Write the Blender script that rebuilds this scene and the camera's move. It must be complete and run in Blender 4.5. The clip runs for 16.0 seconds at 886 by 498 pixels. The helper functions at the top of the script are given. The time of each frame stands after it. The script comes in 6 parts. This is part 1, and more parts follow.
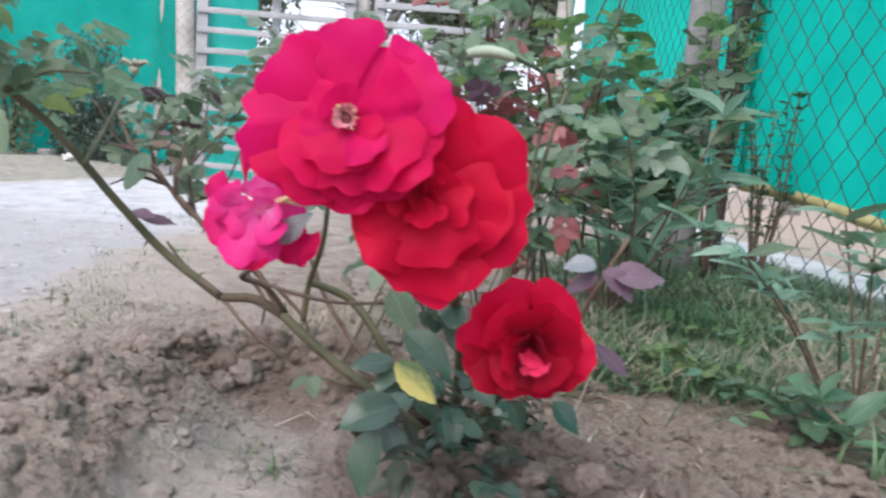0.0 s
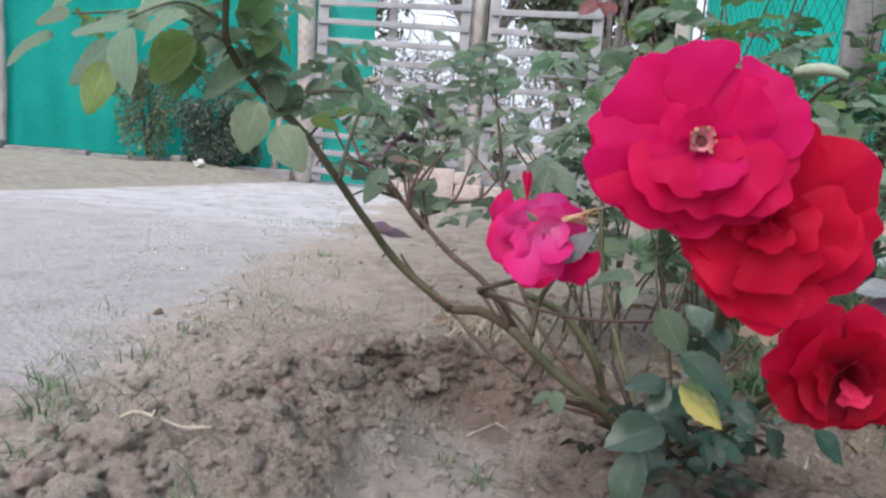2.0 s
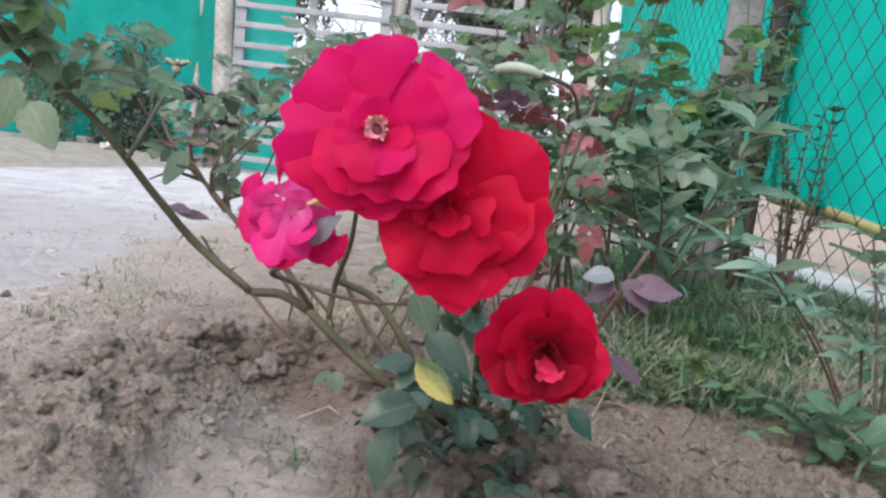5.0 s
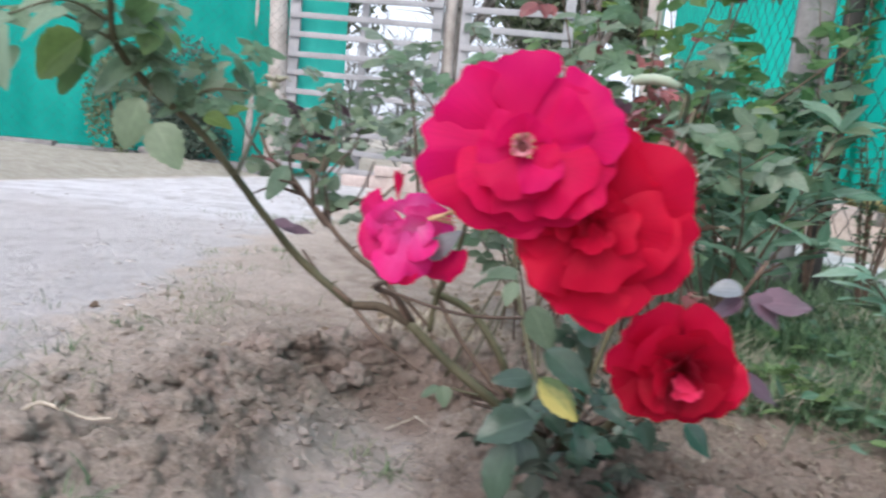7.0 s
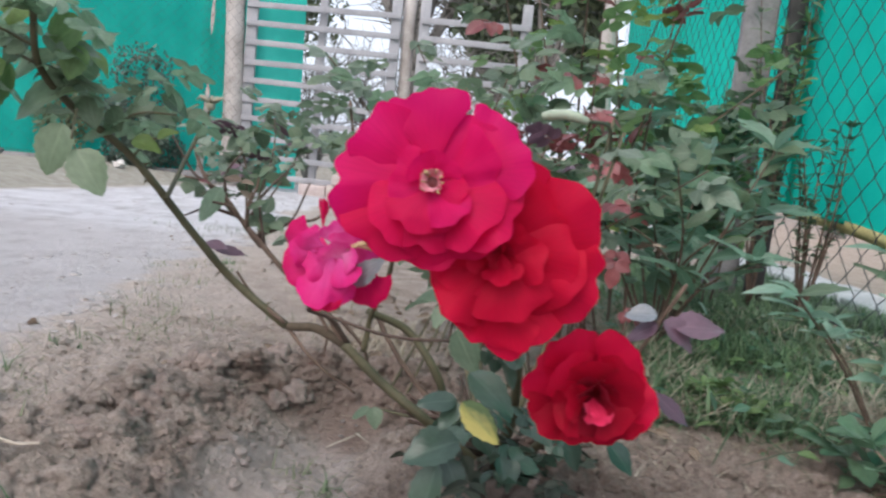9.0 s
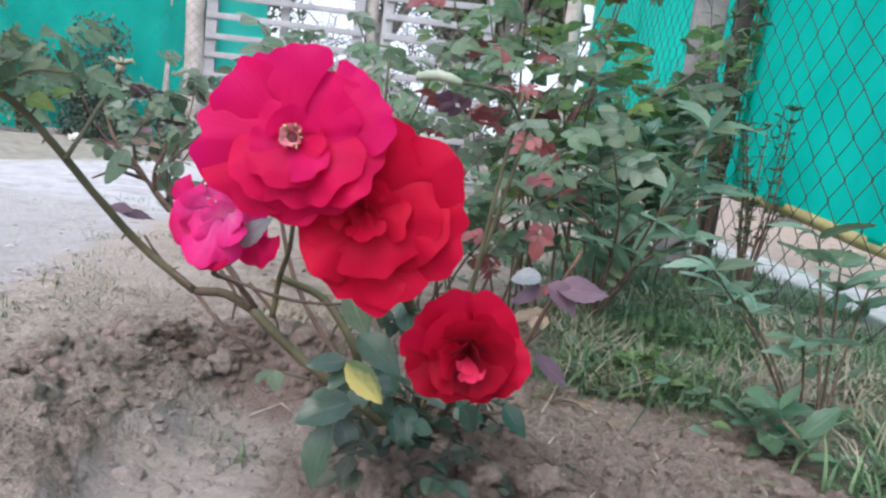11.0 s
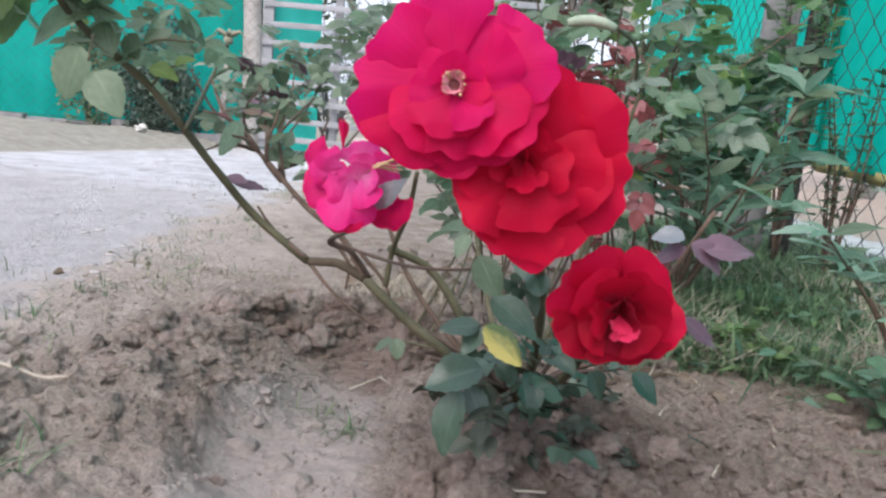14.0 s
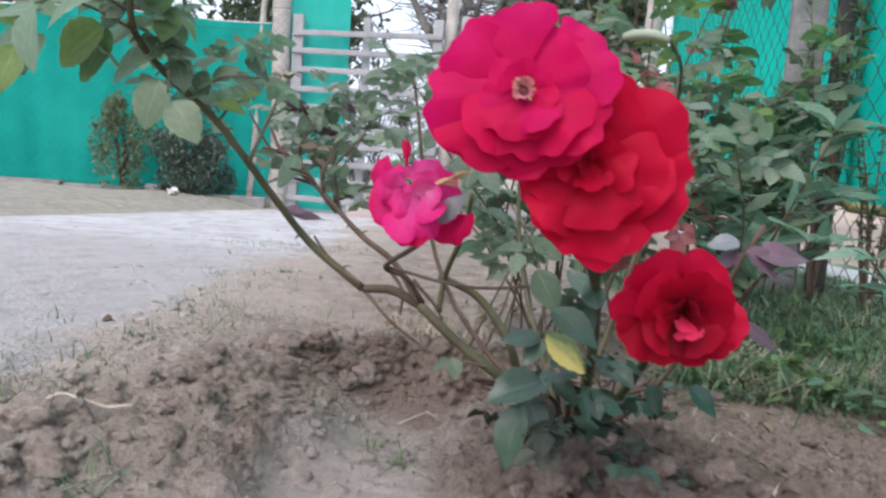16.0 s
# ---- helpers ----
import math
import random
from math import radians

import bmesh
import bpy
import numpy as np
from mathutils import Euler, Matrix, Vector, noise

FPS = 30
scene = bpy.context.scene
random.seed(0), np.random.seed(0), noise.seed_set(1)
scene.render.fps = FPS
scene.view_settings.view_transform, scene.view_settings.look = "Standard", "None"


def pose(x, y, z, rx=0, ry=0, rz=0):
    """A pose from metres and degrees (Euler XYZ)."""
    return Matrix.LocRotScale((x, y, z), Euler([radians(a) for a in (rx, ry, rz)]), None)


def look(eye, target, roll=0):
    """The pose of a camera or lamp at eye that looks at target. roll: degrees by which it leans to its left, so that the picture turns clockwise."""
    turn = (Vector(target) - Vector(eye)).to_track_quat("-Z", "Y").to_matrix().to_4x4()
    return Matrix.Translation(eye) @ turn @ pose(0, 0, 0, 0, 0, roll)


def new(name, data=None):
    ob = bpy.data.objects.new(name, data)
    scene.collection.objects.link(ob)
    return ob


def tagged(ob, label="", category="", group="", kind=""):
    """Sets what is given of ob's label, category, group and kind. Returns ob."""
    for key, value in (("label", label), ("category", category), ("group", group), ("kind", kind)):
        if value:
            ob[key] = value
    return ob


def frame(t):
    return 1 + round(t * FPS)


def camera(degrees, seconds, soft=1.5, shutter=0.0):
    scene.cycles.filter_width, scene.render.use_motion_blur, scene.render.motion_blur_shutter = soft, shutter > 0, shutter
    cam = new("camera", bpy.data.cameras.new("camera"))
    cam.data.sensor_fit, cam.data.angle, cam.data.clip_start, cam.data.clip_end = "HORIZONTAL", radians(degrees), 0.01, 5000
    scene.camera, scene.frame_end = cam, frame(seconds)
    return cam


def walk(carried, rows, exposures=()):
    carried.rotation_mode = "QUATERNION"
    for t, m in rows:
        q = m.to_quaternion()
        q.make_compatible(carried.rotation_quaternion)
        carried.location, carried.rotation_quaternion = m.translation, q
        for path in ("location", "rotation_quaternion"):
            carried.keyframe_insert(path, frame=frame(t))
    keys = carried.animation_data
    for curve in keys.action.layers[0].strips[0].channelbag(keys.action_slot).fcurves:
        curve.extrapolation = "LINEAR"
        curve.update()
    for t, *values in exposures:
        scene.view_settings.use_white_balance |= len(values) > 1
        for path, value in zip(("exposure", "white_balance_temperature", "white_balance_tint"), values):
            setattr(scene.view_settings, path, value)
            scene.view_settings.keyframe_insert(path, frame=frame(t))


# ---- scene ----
cam = camera(61.5, 16.0, soft=2.4, shutter=0.7)
PATH = [
    (0, (0.012, -0.002, 0.401), (-0.008, 1.976, 0.106), 4.6),
    (0.5, (-0.018, -0.002, 0.406), (-0.106, 1.973, 0.105), 3.7),
    (1, (-0.059, -0.004, 0.394), (-0.229, 1.96, 0.058), 3.8),
    (1.5, (-0.107, -0.004, 0.393), (-0.378, 1.95, 0.063), 4.2),
    (2, (-0.117, -0.011, 0.4), (-0.395, 1.947, 0.099), 4.4),
    (2.5, (-0.084, -0.01, 0.415), (-0.299, 1.96, 0.145), 4.6),
    (3, (-0.053, -0.017, 0.415), (-0.235, 1.958, 0.158), 5.7),
    (3.5, (-0.038, -0.021, 0.402), (-0.21, 1.948, 0.101), 6.7),
    (4, (-0.018, -0.017, 0.41), (-0.159, 1.958, 0.129), 6.4),
    (4.2, (-0.009, -0.016, 0.408), (-0.127, 1.96, 0.124), 6.3),
    (6.3, (0.023, -0.026, 0.409), (-0.06, 1.947, 0.095), 6.6),
    (6.5, (0.006, -0.025, 0.408), (-0.121, 1.946, 0.093), 6.9),
    (7, (-0.039, -0.017, 0.41), (-0.258, 1.948, 0.104), 5.4),
    (7.5, (-0.083, -0.023, 0.404), (-0.385, 1.928, 0.085), 4.3),
    (8, (-0.091, -0.017, 0.401), (-0.402, 1.931, 0.072), 3.9),
    (8.5, (-0.051, -0.017, 0.417), (-0.268, 1.95, 0.133), 5.0),
    (9, (-0.013, -0.022, 0.427), (-0.13, 1.956, 0.153), 5.8),
    (9.5, (0.008, -0.034, 0.42), (-0.076, 1.942, 0.123), 6.7),
    (10, (0.029, -0.031, 0.417), (-0.01, 1.946, 0.121), 7.3),
    (10.2, (0.038, -0.031, 0.421), (0.011, 1.947, 0.129), 7.1),
    (12.3, (0.052, -0.017, 0.411), (0.018, 1.95, 0.053), 6.7),
    (12.5, (0.044, -0.017, 0.407), (0.013, 1.952, 0.06), 6.8),
    (13, (0.025, -0.017, 0.407), (-0.057, 1.95, 0.057), 6.3),
    (13.5, (0.006, -0.018, 0.394), (-0.118, 1.942, 0.019), 5.8),
    (14, (-0.011, -0.018, 0.394), (-0.174, 1.941, 0.025), 5.3),
    (14.5, (-0.03, -0.016, 0.397), (-0.226, 1.941, 0.037), 4.9),
    (15, (-0.058, -0.015, 0.391), (-0.327, 1.937, 0.048), 4.5),
    (15.5, (-0.052, -0.031, 0.379), (-0.322, 1.935, 0.131), 4.3),
    (16, (-0.034, -0.046, 0.361), (-0.274, 1.928, 0.144), 3.8),
]
EXPOSURES = [(t, stops, k, 13) for t, stops, k in ((0, 1.04, 6150), (0.6, 1.0, 6200), (1.4, 0.82, 6300), (2.1, 0.72, 6300), (4.2, 0.8, 6280), (6.5, 1.06, 6150), (7.2, 0.86, 6270), (8, 0.66, 6300), (9.5, 0.73, 6300), (10.2, 0.82, 6200), (12.5, 1.14, 6030), (13, 1.14, 6080), (13.5, 0.98, 6150), (14.5, 0.89, 6200), (16, 0.78, 6200))]
walk(cam, [(t, look(eye, target, roll)) for t, eye, target, roll in PATH], EXPOSURES)

# ---- light: milky overcast sky, weak broad sun ----
world = bpy.data.worlds.new("overcast_sky")
scene.world = world
world.use_nodes = True
wn = world.node_tree
sky = wn.nodes.new("ShaderNodeTexSky")
sky.sky_type = "NISHITA"
sky.sun_disc = False
sky.sun_elevation, sky.sun_rotation = radians(48), radians(200)
sky.dust_density, sky.air_density, sky.ozone_density = 7.0, 1.0, 1.0
pale = wn.nodes.new("ShaderNodeMixRGB")
pale.inputs[0].default_value = 0.55
pale.inputs[2].default_value = (8.6, 9.3, 10.4, 1)
wn.links.new(sky.outputs[0], pale.inputs[1])
wn.links.new(pale.outputs[0], wn.nodes["Background"].inputs[0])
wn.nodes["Background"].inputs[1].default_value = 0.12
sun = new("sun", bpy.data.lights.new("sun", "SUN"))
sun.data.energy, sun.data.angle, sun.data.color = 0.8, radians(40), (1.0, 0.98, 0.95)
sun.matrix_world = look((-1.0, -2.6, 3.2), (0, 0, 0))

# ---- materials ----
rnd = random.Random(7)


def mat(name, rough=0.6, metal=0.0, spec=0.5):
    m = bpy.data.materials.new(name)
    m.use_nodes = True
    b = m.node_tree.nodes["Principled BSDF"]
    b.inputs["Roughness"].default_value, b.inputs["Metallic"].default_value = rough, metal
    b.inputs["Specular IOR Level"].default_value = spec
    return m, m.node_tree, b


def node(nt, kind, **inputs):
    n = nt.nodes.new(kind)
    for key, value in inputs.items():
        n.inputs[key.replace("_", " ")].default_value = value
    return n


def ramp(nt, source, stops):
    r = nt.nodes.new("ShaderNodeValToRGB")
    el = r.color_ramp.elements
    while len(el) < len(stops):
        el.new(0.5)
    for e, (p, c) in zip(el, stops):
        e.position, e.color = p, (*c, 1)
    nt.links.new(source, r.inputs[0])
    return r


def mix(nt, fac, a, b, mode="MIX"):
    n = nt.nodes.new("ShaderNodeMixRGB")
    n.blend_type = mode
    for sock, v in ((n.inputs[0], fac), (n.inputs[1], a), (n.inputs[2], b)):
        if isinstance(v, (int, float)):
            sock.default_value = v
        elif isinstance(v, tuple):
            sock.default_value = (*v, 1)
        else:
            nt.links.new(v, sock)
    return n.outputs[0]


def math_node(nt, op, a, b=0.0):
    n = nt.nodes.new("ShaderNodeMath")
    n.operation = op
    for sock, v in zip(n.inputs, (a, b)):
        if isinstance(v, (int, float)):
            sock.default_value = v
        else:
            nt.links.new(v, sock)
    return n.outputs[0]


def bump(nt, b, height, strength=0.4, distance=0.005):
    n = node(nt, "ShaderNodeBump", Strength=strength, Distance=distance)
    nt.links.new(height, n.inputs["Height"])
    nt.links.new(n.outputs[0], b.inputs["Normal"])


def noise_of(nt, vec, scale, detail=4, rough=0.6):
    n = node(nt, "ShaderNodeTexNoise", Scale=scale, Detail=detail, Roughness=rough)
    nt.links.new(vec, n.inputs["Vector"])
    return n.outputs["Fac"]


def coords(nt, what="Object"):
    return nt.nodes.new("ShaderNodeTexCoord").outputs[what]


def two_tone(name, dark, light, scale=8.0, fine=60.0, rough=0.8, bumps=0.4, depth=0.004, metal=0.0, spec=0.4):
    """A rough natural surface: broad blotches, fine grain, relief."""
    m, nt, b = mat(name, rough, metal, spec)
    v = coords(nt)
    big, small = noise_of(nt, v, scale), noise_of(nt, v, fine, 6, 0.7)
    c = ramp(nt, big, [(0.3, dark), (0.7, light)]).outputs[0]
    c = mix(nt, 0.55, c, ramp(nt, small, [(0.25, (0.45,) * 3), (0.75, (1.0,) * 3)]).outputs[0], "MULTIPLY")
    nt.links.new(c, b.inputs["Base Color"])
    bump(nt, b, small, bumps, depth)
    return m


def leafy(name, low, high, back=0.3, rough=0.45, veins=True, spec=0.5, edge=None):
    """Leaf: hue by object and by island, pale midrib and side veins, light through it."""
    m, nt, b = mat(name, rough, 0, spec)
    info = nt.nodes.new("ShaderNodeObjectInfo").outputs["Random"]
    isle = nt.nodes.new("ShaderNodeNewGeometry").outputs["Random Per Island"]
    both = math_node(nt, "FRACT", math_node(nt, "ADD", info, isle))
    c = ramp(nt, both, [(0.0, low), (1.0, high)]).outputs[0]
    uv = coords(nt, "UV")
    blot = noise_of(nt, uv, 5, 3)
    c = mix(nt, 0.5, c, ramp(nt, blot, [(0.3, (0.6,) * 3), (0.7, (1.15,) * 3)]).outputs[0], "MULTIPLY")
    if edge:
        along = nt.nodes.new("ShaderNodeSeparateXYZ")
        nt.links.new(uv, along.inputs[0])
        sideways = math_node(nt, "ADD", math_node(nt, "MULTIPLY", along.outputs[1], 0.45), math_node(nt, "MULTIPLY", along.outputs[0], 0.75))
        turn = math_node(nt, "ADD", sideways, math_node(nt, "MULTIPLY", math_node(nt, "SUBTRACT", blot, 0.5), 0.5))
        c = mix(nt, ramp(nt, turn, [(0.3, (0,) * 3), (0.75, (1,) * 3)]).outputs[0], c, edge)
    if veins:
        sep = nt.nodes.new("ShaderNodeSeparateXYZ")
        nt.links.new(uv, sep.inputs[0])
        off = math_node(nt, "ABSOLUTE", math_node(nt, "SUBTRACT", sep.outputs[0], 0.5))
        rib = ramp(nt, off, [(0.0, (0.32,) * 3), (0.06, (0,) * 3)]).outputs[0]
        slant = math_node(nt, "SUBTRACT", sep.outputs[1], math_node(nt, "MULTIPLY", off, 0.7))
        side = math_node(nt, "SINE", math_node(nt, "MULTIPLY", slant, 55.0))
        lines = ramp(nt, side, [(0.6, (0,) * 3), (1.0, (0.03,) * 3)]).outputs[0]
        c = mix(nt, math_node(nt, "MAXIMUM", rib, lines), c, tuple(min(1, h * 1.4 + 0.02) for h in high))
        bump(nt, b, math_node(nt, "ADD", rib, side), 0.05, 0.001)
    nt.links.new(c, b.inputs["Base Color"])
    t = nt.nodes.new("ShaderNodeBsdfTranslucent")
    nt.links.new(c, t.inputs[0])
    s = nt.nodes.new("ShaderNodeMixShader")
    s.inputs[0].default_value = back
    nt.links.new(b.outputs[0], s.inputs[1])
    nt.links.new(t.outputs[0], s.inputs[2])
    nt.links.new(s.outputs[0], nt.nodes["Material Output"].inputs[0])
    return m


def petal_mat(name, base, tip, rough=0.5, back=0.54, claw=None):
    m, nt, b = mat(name, rough, 0, 0.12)
    b.inputs["Sheen Weight"].default_value = 0.04
    uv = coords(nt, "UV")
    sep = nt.nodes.new("ShaderNodeSeparateXYZ")
    nt.links.new(uv, sep.inputs[0])
    wob = math_node(nt, "ADD", sep.outputs[1], math_node(nt, "MULTIPLY", math_node(nt, "SUBTRACT", noise_of(nt, uv, 4, 3), 0.5), 0.5))
    stops = [(0.15, base), (0.9, tip)] if not claw else [(0.06, claw), (0.2, base), (0.9, tip)]
    c = ramp(nt, wob, stops).outputs[0]
    wide = nt.nodes.new("ShaderNodeMapping")
    wide.inputs["Scale"].default_value = (30, 2.5, 1)
    nt.links.new(uv, wide.inputs[0])
    streak = noise_of(nt, wide.outputs[0], 1.0, 3)
    c = mix(nt, 0.45, c, ramp(nt, streak, [(0.3, (0.85,) * 3), (0.7, (1.06,) * 3)]).outputs[0], "MULTIPLY")
    info = nt.nodes.new("ShaderNodeObjectInfo").outputs["Random"]
    c = mix(nt, 0.35, c, ramp(nt, info, [(0.0, (0.9,) * 3), (1.0, (1.05,) * 3)]).outputs[0], "MULTIPLY")
    nt.links.new(c, b.inputs["Base Color"])
    bump(nt, b, streak, 0.3, 0.0008)
    t = nt.nodes.new("ShaderNodeBsdfTranslucent")
    nt.links.new(c, t.inputs[0])
    s = nt.nodes.new("ShaderNodeMixShader")
    s.inputs[0].default_value = back
    nt.links.new(b.outputs[0], s.inputs[1])
    nt.links.new(t.outputs[0], s.inputs[2])
    nt.links.new(s.outputs[0], nt.nodes["Material Output"].inputs[0])
    return m


def ground_mat():
    """Grey-brown silt soil, and the pale trodden path with ragged dusty edges."""
    m, nt, b = mat("soil_and_path", 0.92, 0, 0.2)
    v = coords(nt)
    sep = nt.nodes.new("ShaderNodeSeparateXYZ")
    nt.links.new(v, sep.inputs[0])
    x, y = sep.outputs[0], sep.outputs[1]
    big, mid, fine = noise_of(nt, v, 2.2, 5), noise_of(nt, v, 14, 6, 0.65), noise_of(nt, v, 150, 6, 0.75)
    soil = ramp(nt, mid, [(0.26, (0.195, 0.147, 0.12)), (0.5, (0.36, 0.29, 0.245)), (0.75, (0.55, 0.465, 0.405))]).outputs[0]
    soil = mix(nt, ramp(nt, big, [(0.42, (0,) * 3), (0.62, (0.5,) * 3)]).outputs[0], soil, (0.4, 0.345, 0.31))
    # path: between its near edge and the bank
    wob = math_node(nt, "MULTIPLY", math_node(nt, "SUBTRACT", noise_of(nt, v, 3.0, 6, 0.7), 0.5), 0.75)
    near = math_node(nt, "ADD", math_node(nt, "ADD", x, math_node(nt, "MULTIPLY", y, 0.105)), wob)
    m1 = ramp(nt, math_node(nt, "ADD", near, 1.64), [(0.90, (1,) * 3), (1.02, (0,) * 3)]).outputs[0]
    far = math_node(nt, "ADD", math_node(nt, "SUBTRACT", x, math_node(nt, "MULTIPLY", y, 0.13)), math_node(nt, "MULTIPLY", wob, 0.3))
    m2 = ramp(nt, math_node(nt, "ADD", far, 3.72), [(0.42, (0,) * 3), (0.50, (1,) * 3)]).outputs[0]
    pathmask = math_node(nt, "MULTIPLY", m1, m2)
    path = ramp(nt, noise_of(nt, v, 5, 6, 0.65), [(0.3, (0.52, 0.5, 0.508)), (0.5, (0.67, 0.652, 0.665)), (0.75, (0.77, 0.757, 0.775))]).outputs[0]
    path = mix(nt, 0.3, path, ramp(nt, fine, [(0.3, (0.7,) * 3), (0.7, (1.05,) * 3)]).outputs[0], "MULTIPLY")
    # the near half of the path is greyer, with silt trodden into it
    near_half = ramp(nt, math_node(nt, "MULTIPLY", math_node(nt, "ADD", y, wob), 0.1), [(0.255, (0.62,) * 3), (0.315, (0,) * 3)]).outputs[0]
    path = mix(nt, near_half, path, mix(nt, 0.75, soil, (0.5, 0.475, 0.472)))
    worn = noise_of(nt, v, 1.6, 4, 0.6)
    crust = nt.nodes.new("ShaderNodeMapping")
    crust.inputs["Scale"].default_value = (5.0, 3.2, 5.0)
    nt.links.new(v, crust.inputs[0])
    flake = noise_of(nt, crust.outputs[0], 2.0, 8, 0.72)
    path = mix(nt, ramp(nt, flake, [(0.4, (0.5,) * 3), (0.46, (0.1,) * 3), (0.54, (0,) * 3)]).outputs[0], path, (0.36, 0.33, 0.32))
    path = mix(nt, ramp(nt, worn, [(0.52, (0,) * 3), (0.7, (0.35,) * 3)]).outputs[0], path, (0.42, 0.4, 0.395))
    speck = noise_of(nt, v, 320, 3, 0.6)
    c = mix(nt, 0.75, soil, ramp(nt, fine, [(0.28, (0.5,) * 3), (0.5, (0.95,) * 3), (0.72, (1.3,) * 3)]).outputs[0], "MULTIPLY")
    c = mix(nt, 0.7, c, ramp(nt, speck, [(0.32, (0.5,) * 3), (0.46, (1.0,) * 3), (0.7, (1.25,) * 3)]).outputs[0], "MULTIPLY")
    # dust trodden off the path on to the bed
    dust = ramp(nt, math_node(nt, "ADD", near, 1.2), [(0.52, (0.75,) * 3), (1.0, (0,) * 3)]).outputs[0]
    c = mix(nt, dust, c, ramp(nt, fine, [(0.3, (0.47, 0.402, 0.348)), (0.7, (0.65, 0.573, 0.508))]).outputs[0])
    c = mix(nt, pathmask, c, path)
    bank = ramp(nt, math_node(nt, "ADD", far, 3.72), [(0.40, (1,) * 3), (0.46, (0,) * 3)]).outputs[0]
    c = mix(nt, bank, c, ramp(nt, mid, [(0.3, (0.3, 0.275, 0.225)), (0.7, (0.46, 0.43, 0.37))]).outputs[0])
    # pale silt film in the watering basin
    ex = math_node(nt, "DIVIDE", math_node(nt, "ADD", math_node(nt, "ADD", x, 0.17), math_node(nt, "MULTIPLY", y, 0.06)), 0.115)
    ey = math_node(nt, "DIVIDE", math_node(nt, "SUBTRACT", y, 0.69), 0.34)
    er = math_node(nt, "ADD", math_node(nt, "ADD", math_node(nt, "MULTIPLY", ex, ex), math_node(nt, "MULTIPLY", ey, ey)), math_node(nt, "MULTIPLY", math_node(nt, "SUBTRACT", mid, 0.5), 1.4))
    silt = ramp(nt, er, [(0.5, (0.92,) * 3), (0.85, (0,) * 3)]).outputs[0]
    c = mix(nt, silt, c, ramp(nt, fine, [(0.3, (0.285, 0.245, 0.222)), (0.7, (0.385, 0.338, 0.31))]).outputs[0])
    # watered soil round the rose's foot; its dark core also holds painted bush shade
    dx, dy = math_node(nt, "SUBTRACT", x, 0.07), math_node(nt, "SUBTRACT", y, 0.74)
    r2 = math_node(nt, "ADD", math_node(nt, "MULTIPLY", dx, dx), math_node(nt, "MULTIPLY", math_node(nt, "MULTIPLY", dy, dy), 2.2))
    damp_shade = math_node(nt, "ADD", r2, math_node(nt, "MULTIPLY", math_node(nt, "SUBTRACT", mid, 0.5), 0.09))
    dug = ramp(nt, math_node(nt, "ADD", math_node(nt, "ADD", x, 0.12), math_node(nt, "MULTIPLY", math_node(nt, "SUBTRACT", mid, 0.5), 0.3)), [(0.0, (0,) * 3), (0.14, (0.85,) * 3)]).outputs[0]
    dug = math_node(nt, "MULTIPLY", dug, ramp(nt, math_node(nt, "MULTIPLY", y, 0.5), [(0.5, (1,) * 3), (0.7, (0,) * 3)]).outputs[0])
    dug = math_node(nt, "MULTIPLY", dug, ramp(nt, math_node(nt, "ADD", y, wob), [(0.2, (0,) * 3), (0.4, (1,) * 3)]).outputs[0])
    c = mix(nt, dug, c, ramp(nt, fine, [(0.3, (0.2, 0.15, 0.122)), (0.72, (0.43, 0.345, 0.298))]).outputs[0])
    c = mix(nt, ramp(nt, damp_shade, [(0.01, (0.55,) * 3), (0.06, (0,) * 3)]).outputs[0], c, (0.1, 0.072, 0.056))
    # fresh reddish soil in the cut of the ridge
    ux, uy = math_node(nt, "ADD", x, 0.2), math_node(nt, "SUBTRACT", y, 1.02)
    cut = math_node(nt, "ADD", math_node(nt, "ADD", math_node(nt, "MULTIPLY", ux, ux), math_node(nt, "MULTIPLY", math_node(nt, "MULTIPLY", uy, uy), 3.0)), math_node(nt, "MULTIPLY", math_node(nt, "SUBTRACT", mid, 0.5), 0.06))
    c = mix(nt, ramp(nt, cut, [(0.008, (0.6,) * 3), (0.03, (0,) * 3)]).outputs[0], c, (0.25, 0.17, 0.135))
    # bright tan ground outside the wire fence
    c = mix(nt, ramp(nt, math_node(nt, "ADD", x, -0.9), [(0.12, (0,) * 3), (0.3, (1,) * 3)]).outputs[0], c, ramp(nt, mid, [(0.3, (0.36, 0.28, 0.22)), (0.7, (0.55, 0.45, 0.37))]).outputs[0])
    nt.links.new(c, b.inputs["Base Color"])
    nt.links.new(math_node(nt, "SUBTRACT", 0.92, math_node(nt, "MULTIPLY", silt, 0.5)), b.inputs["Roughness"])
    relief = math_node(nt, "ADD", fine, math_node(nt, "MULTIPLY", noise_of(nt, v, 60, 4, 0.6), 2.0))
    bump(nt, b, math_node(nt, "MULTIPLY", relief, math_node(nt, "SUBTRACT", 1.0, math_node(nt, "MULTIPLY", silt, 0.7))), 1.0, 0.011)
    return m


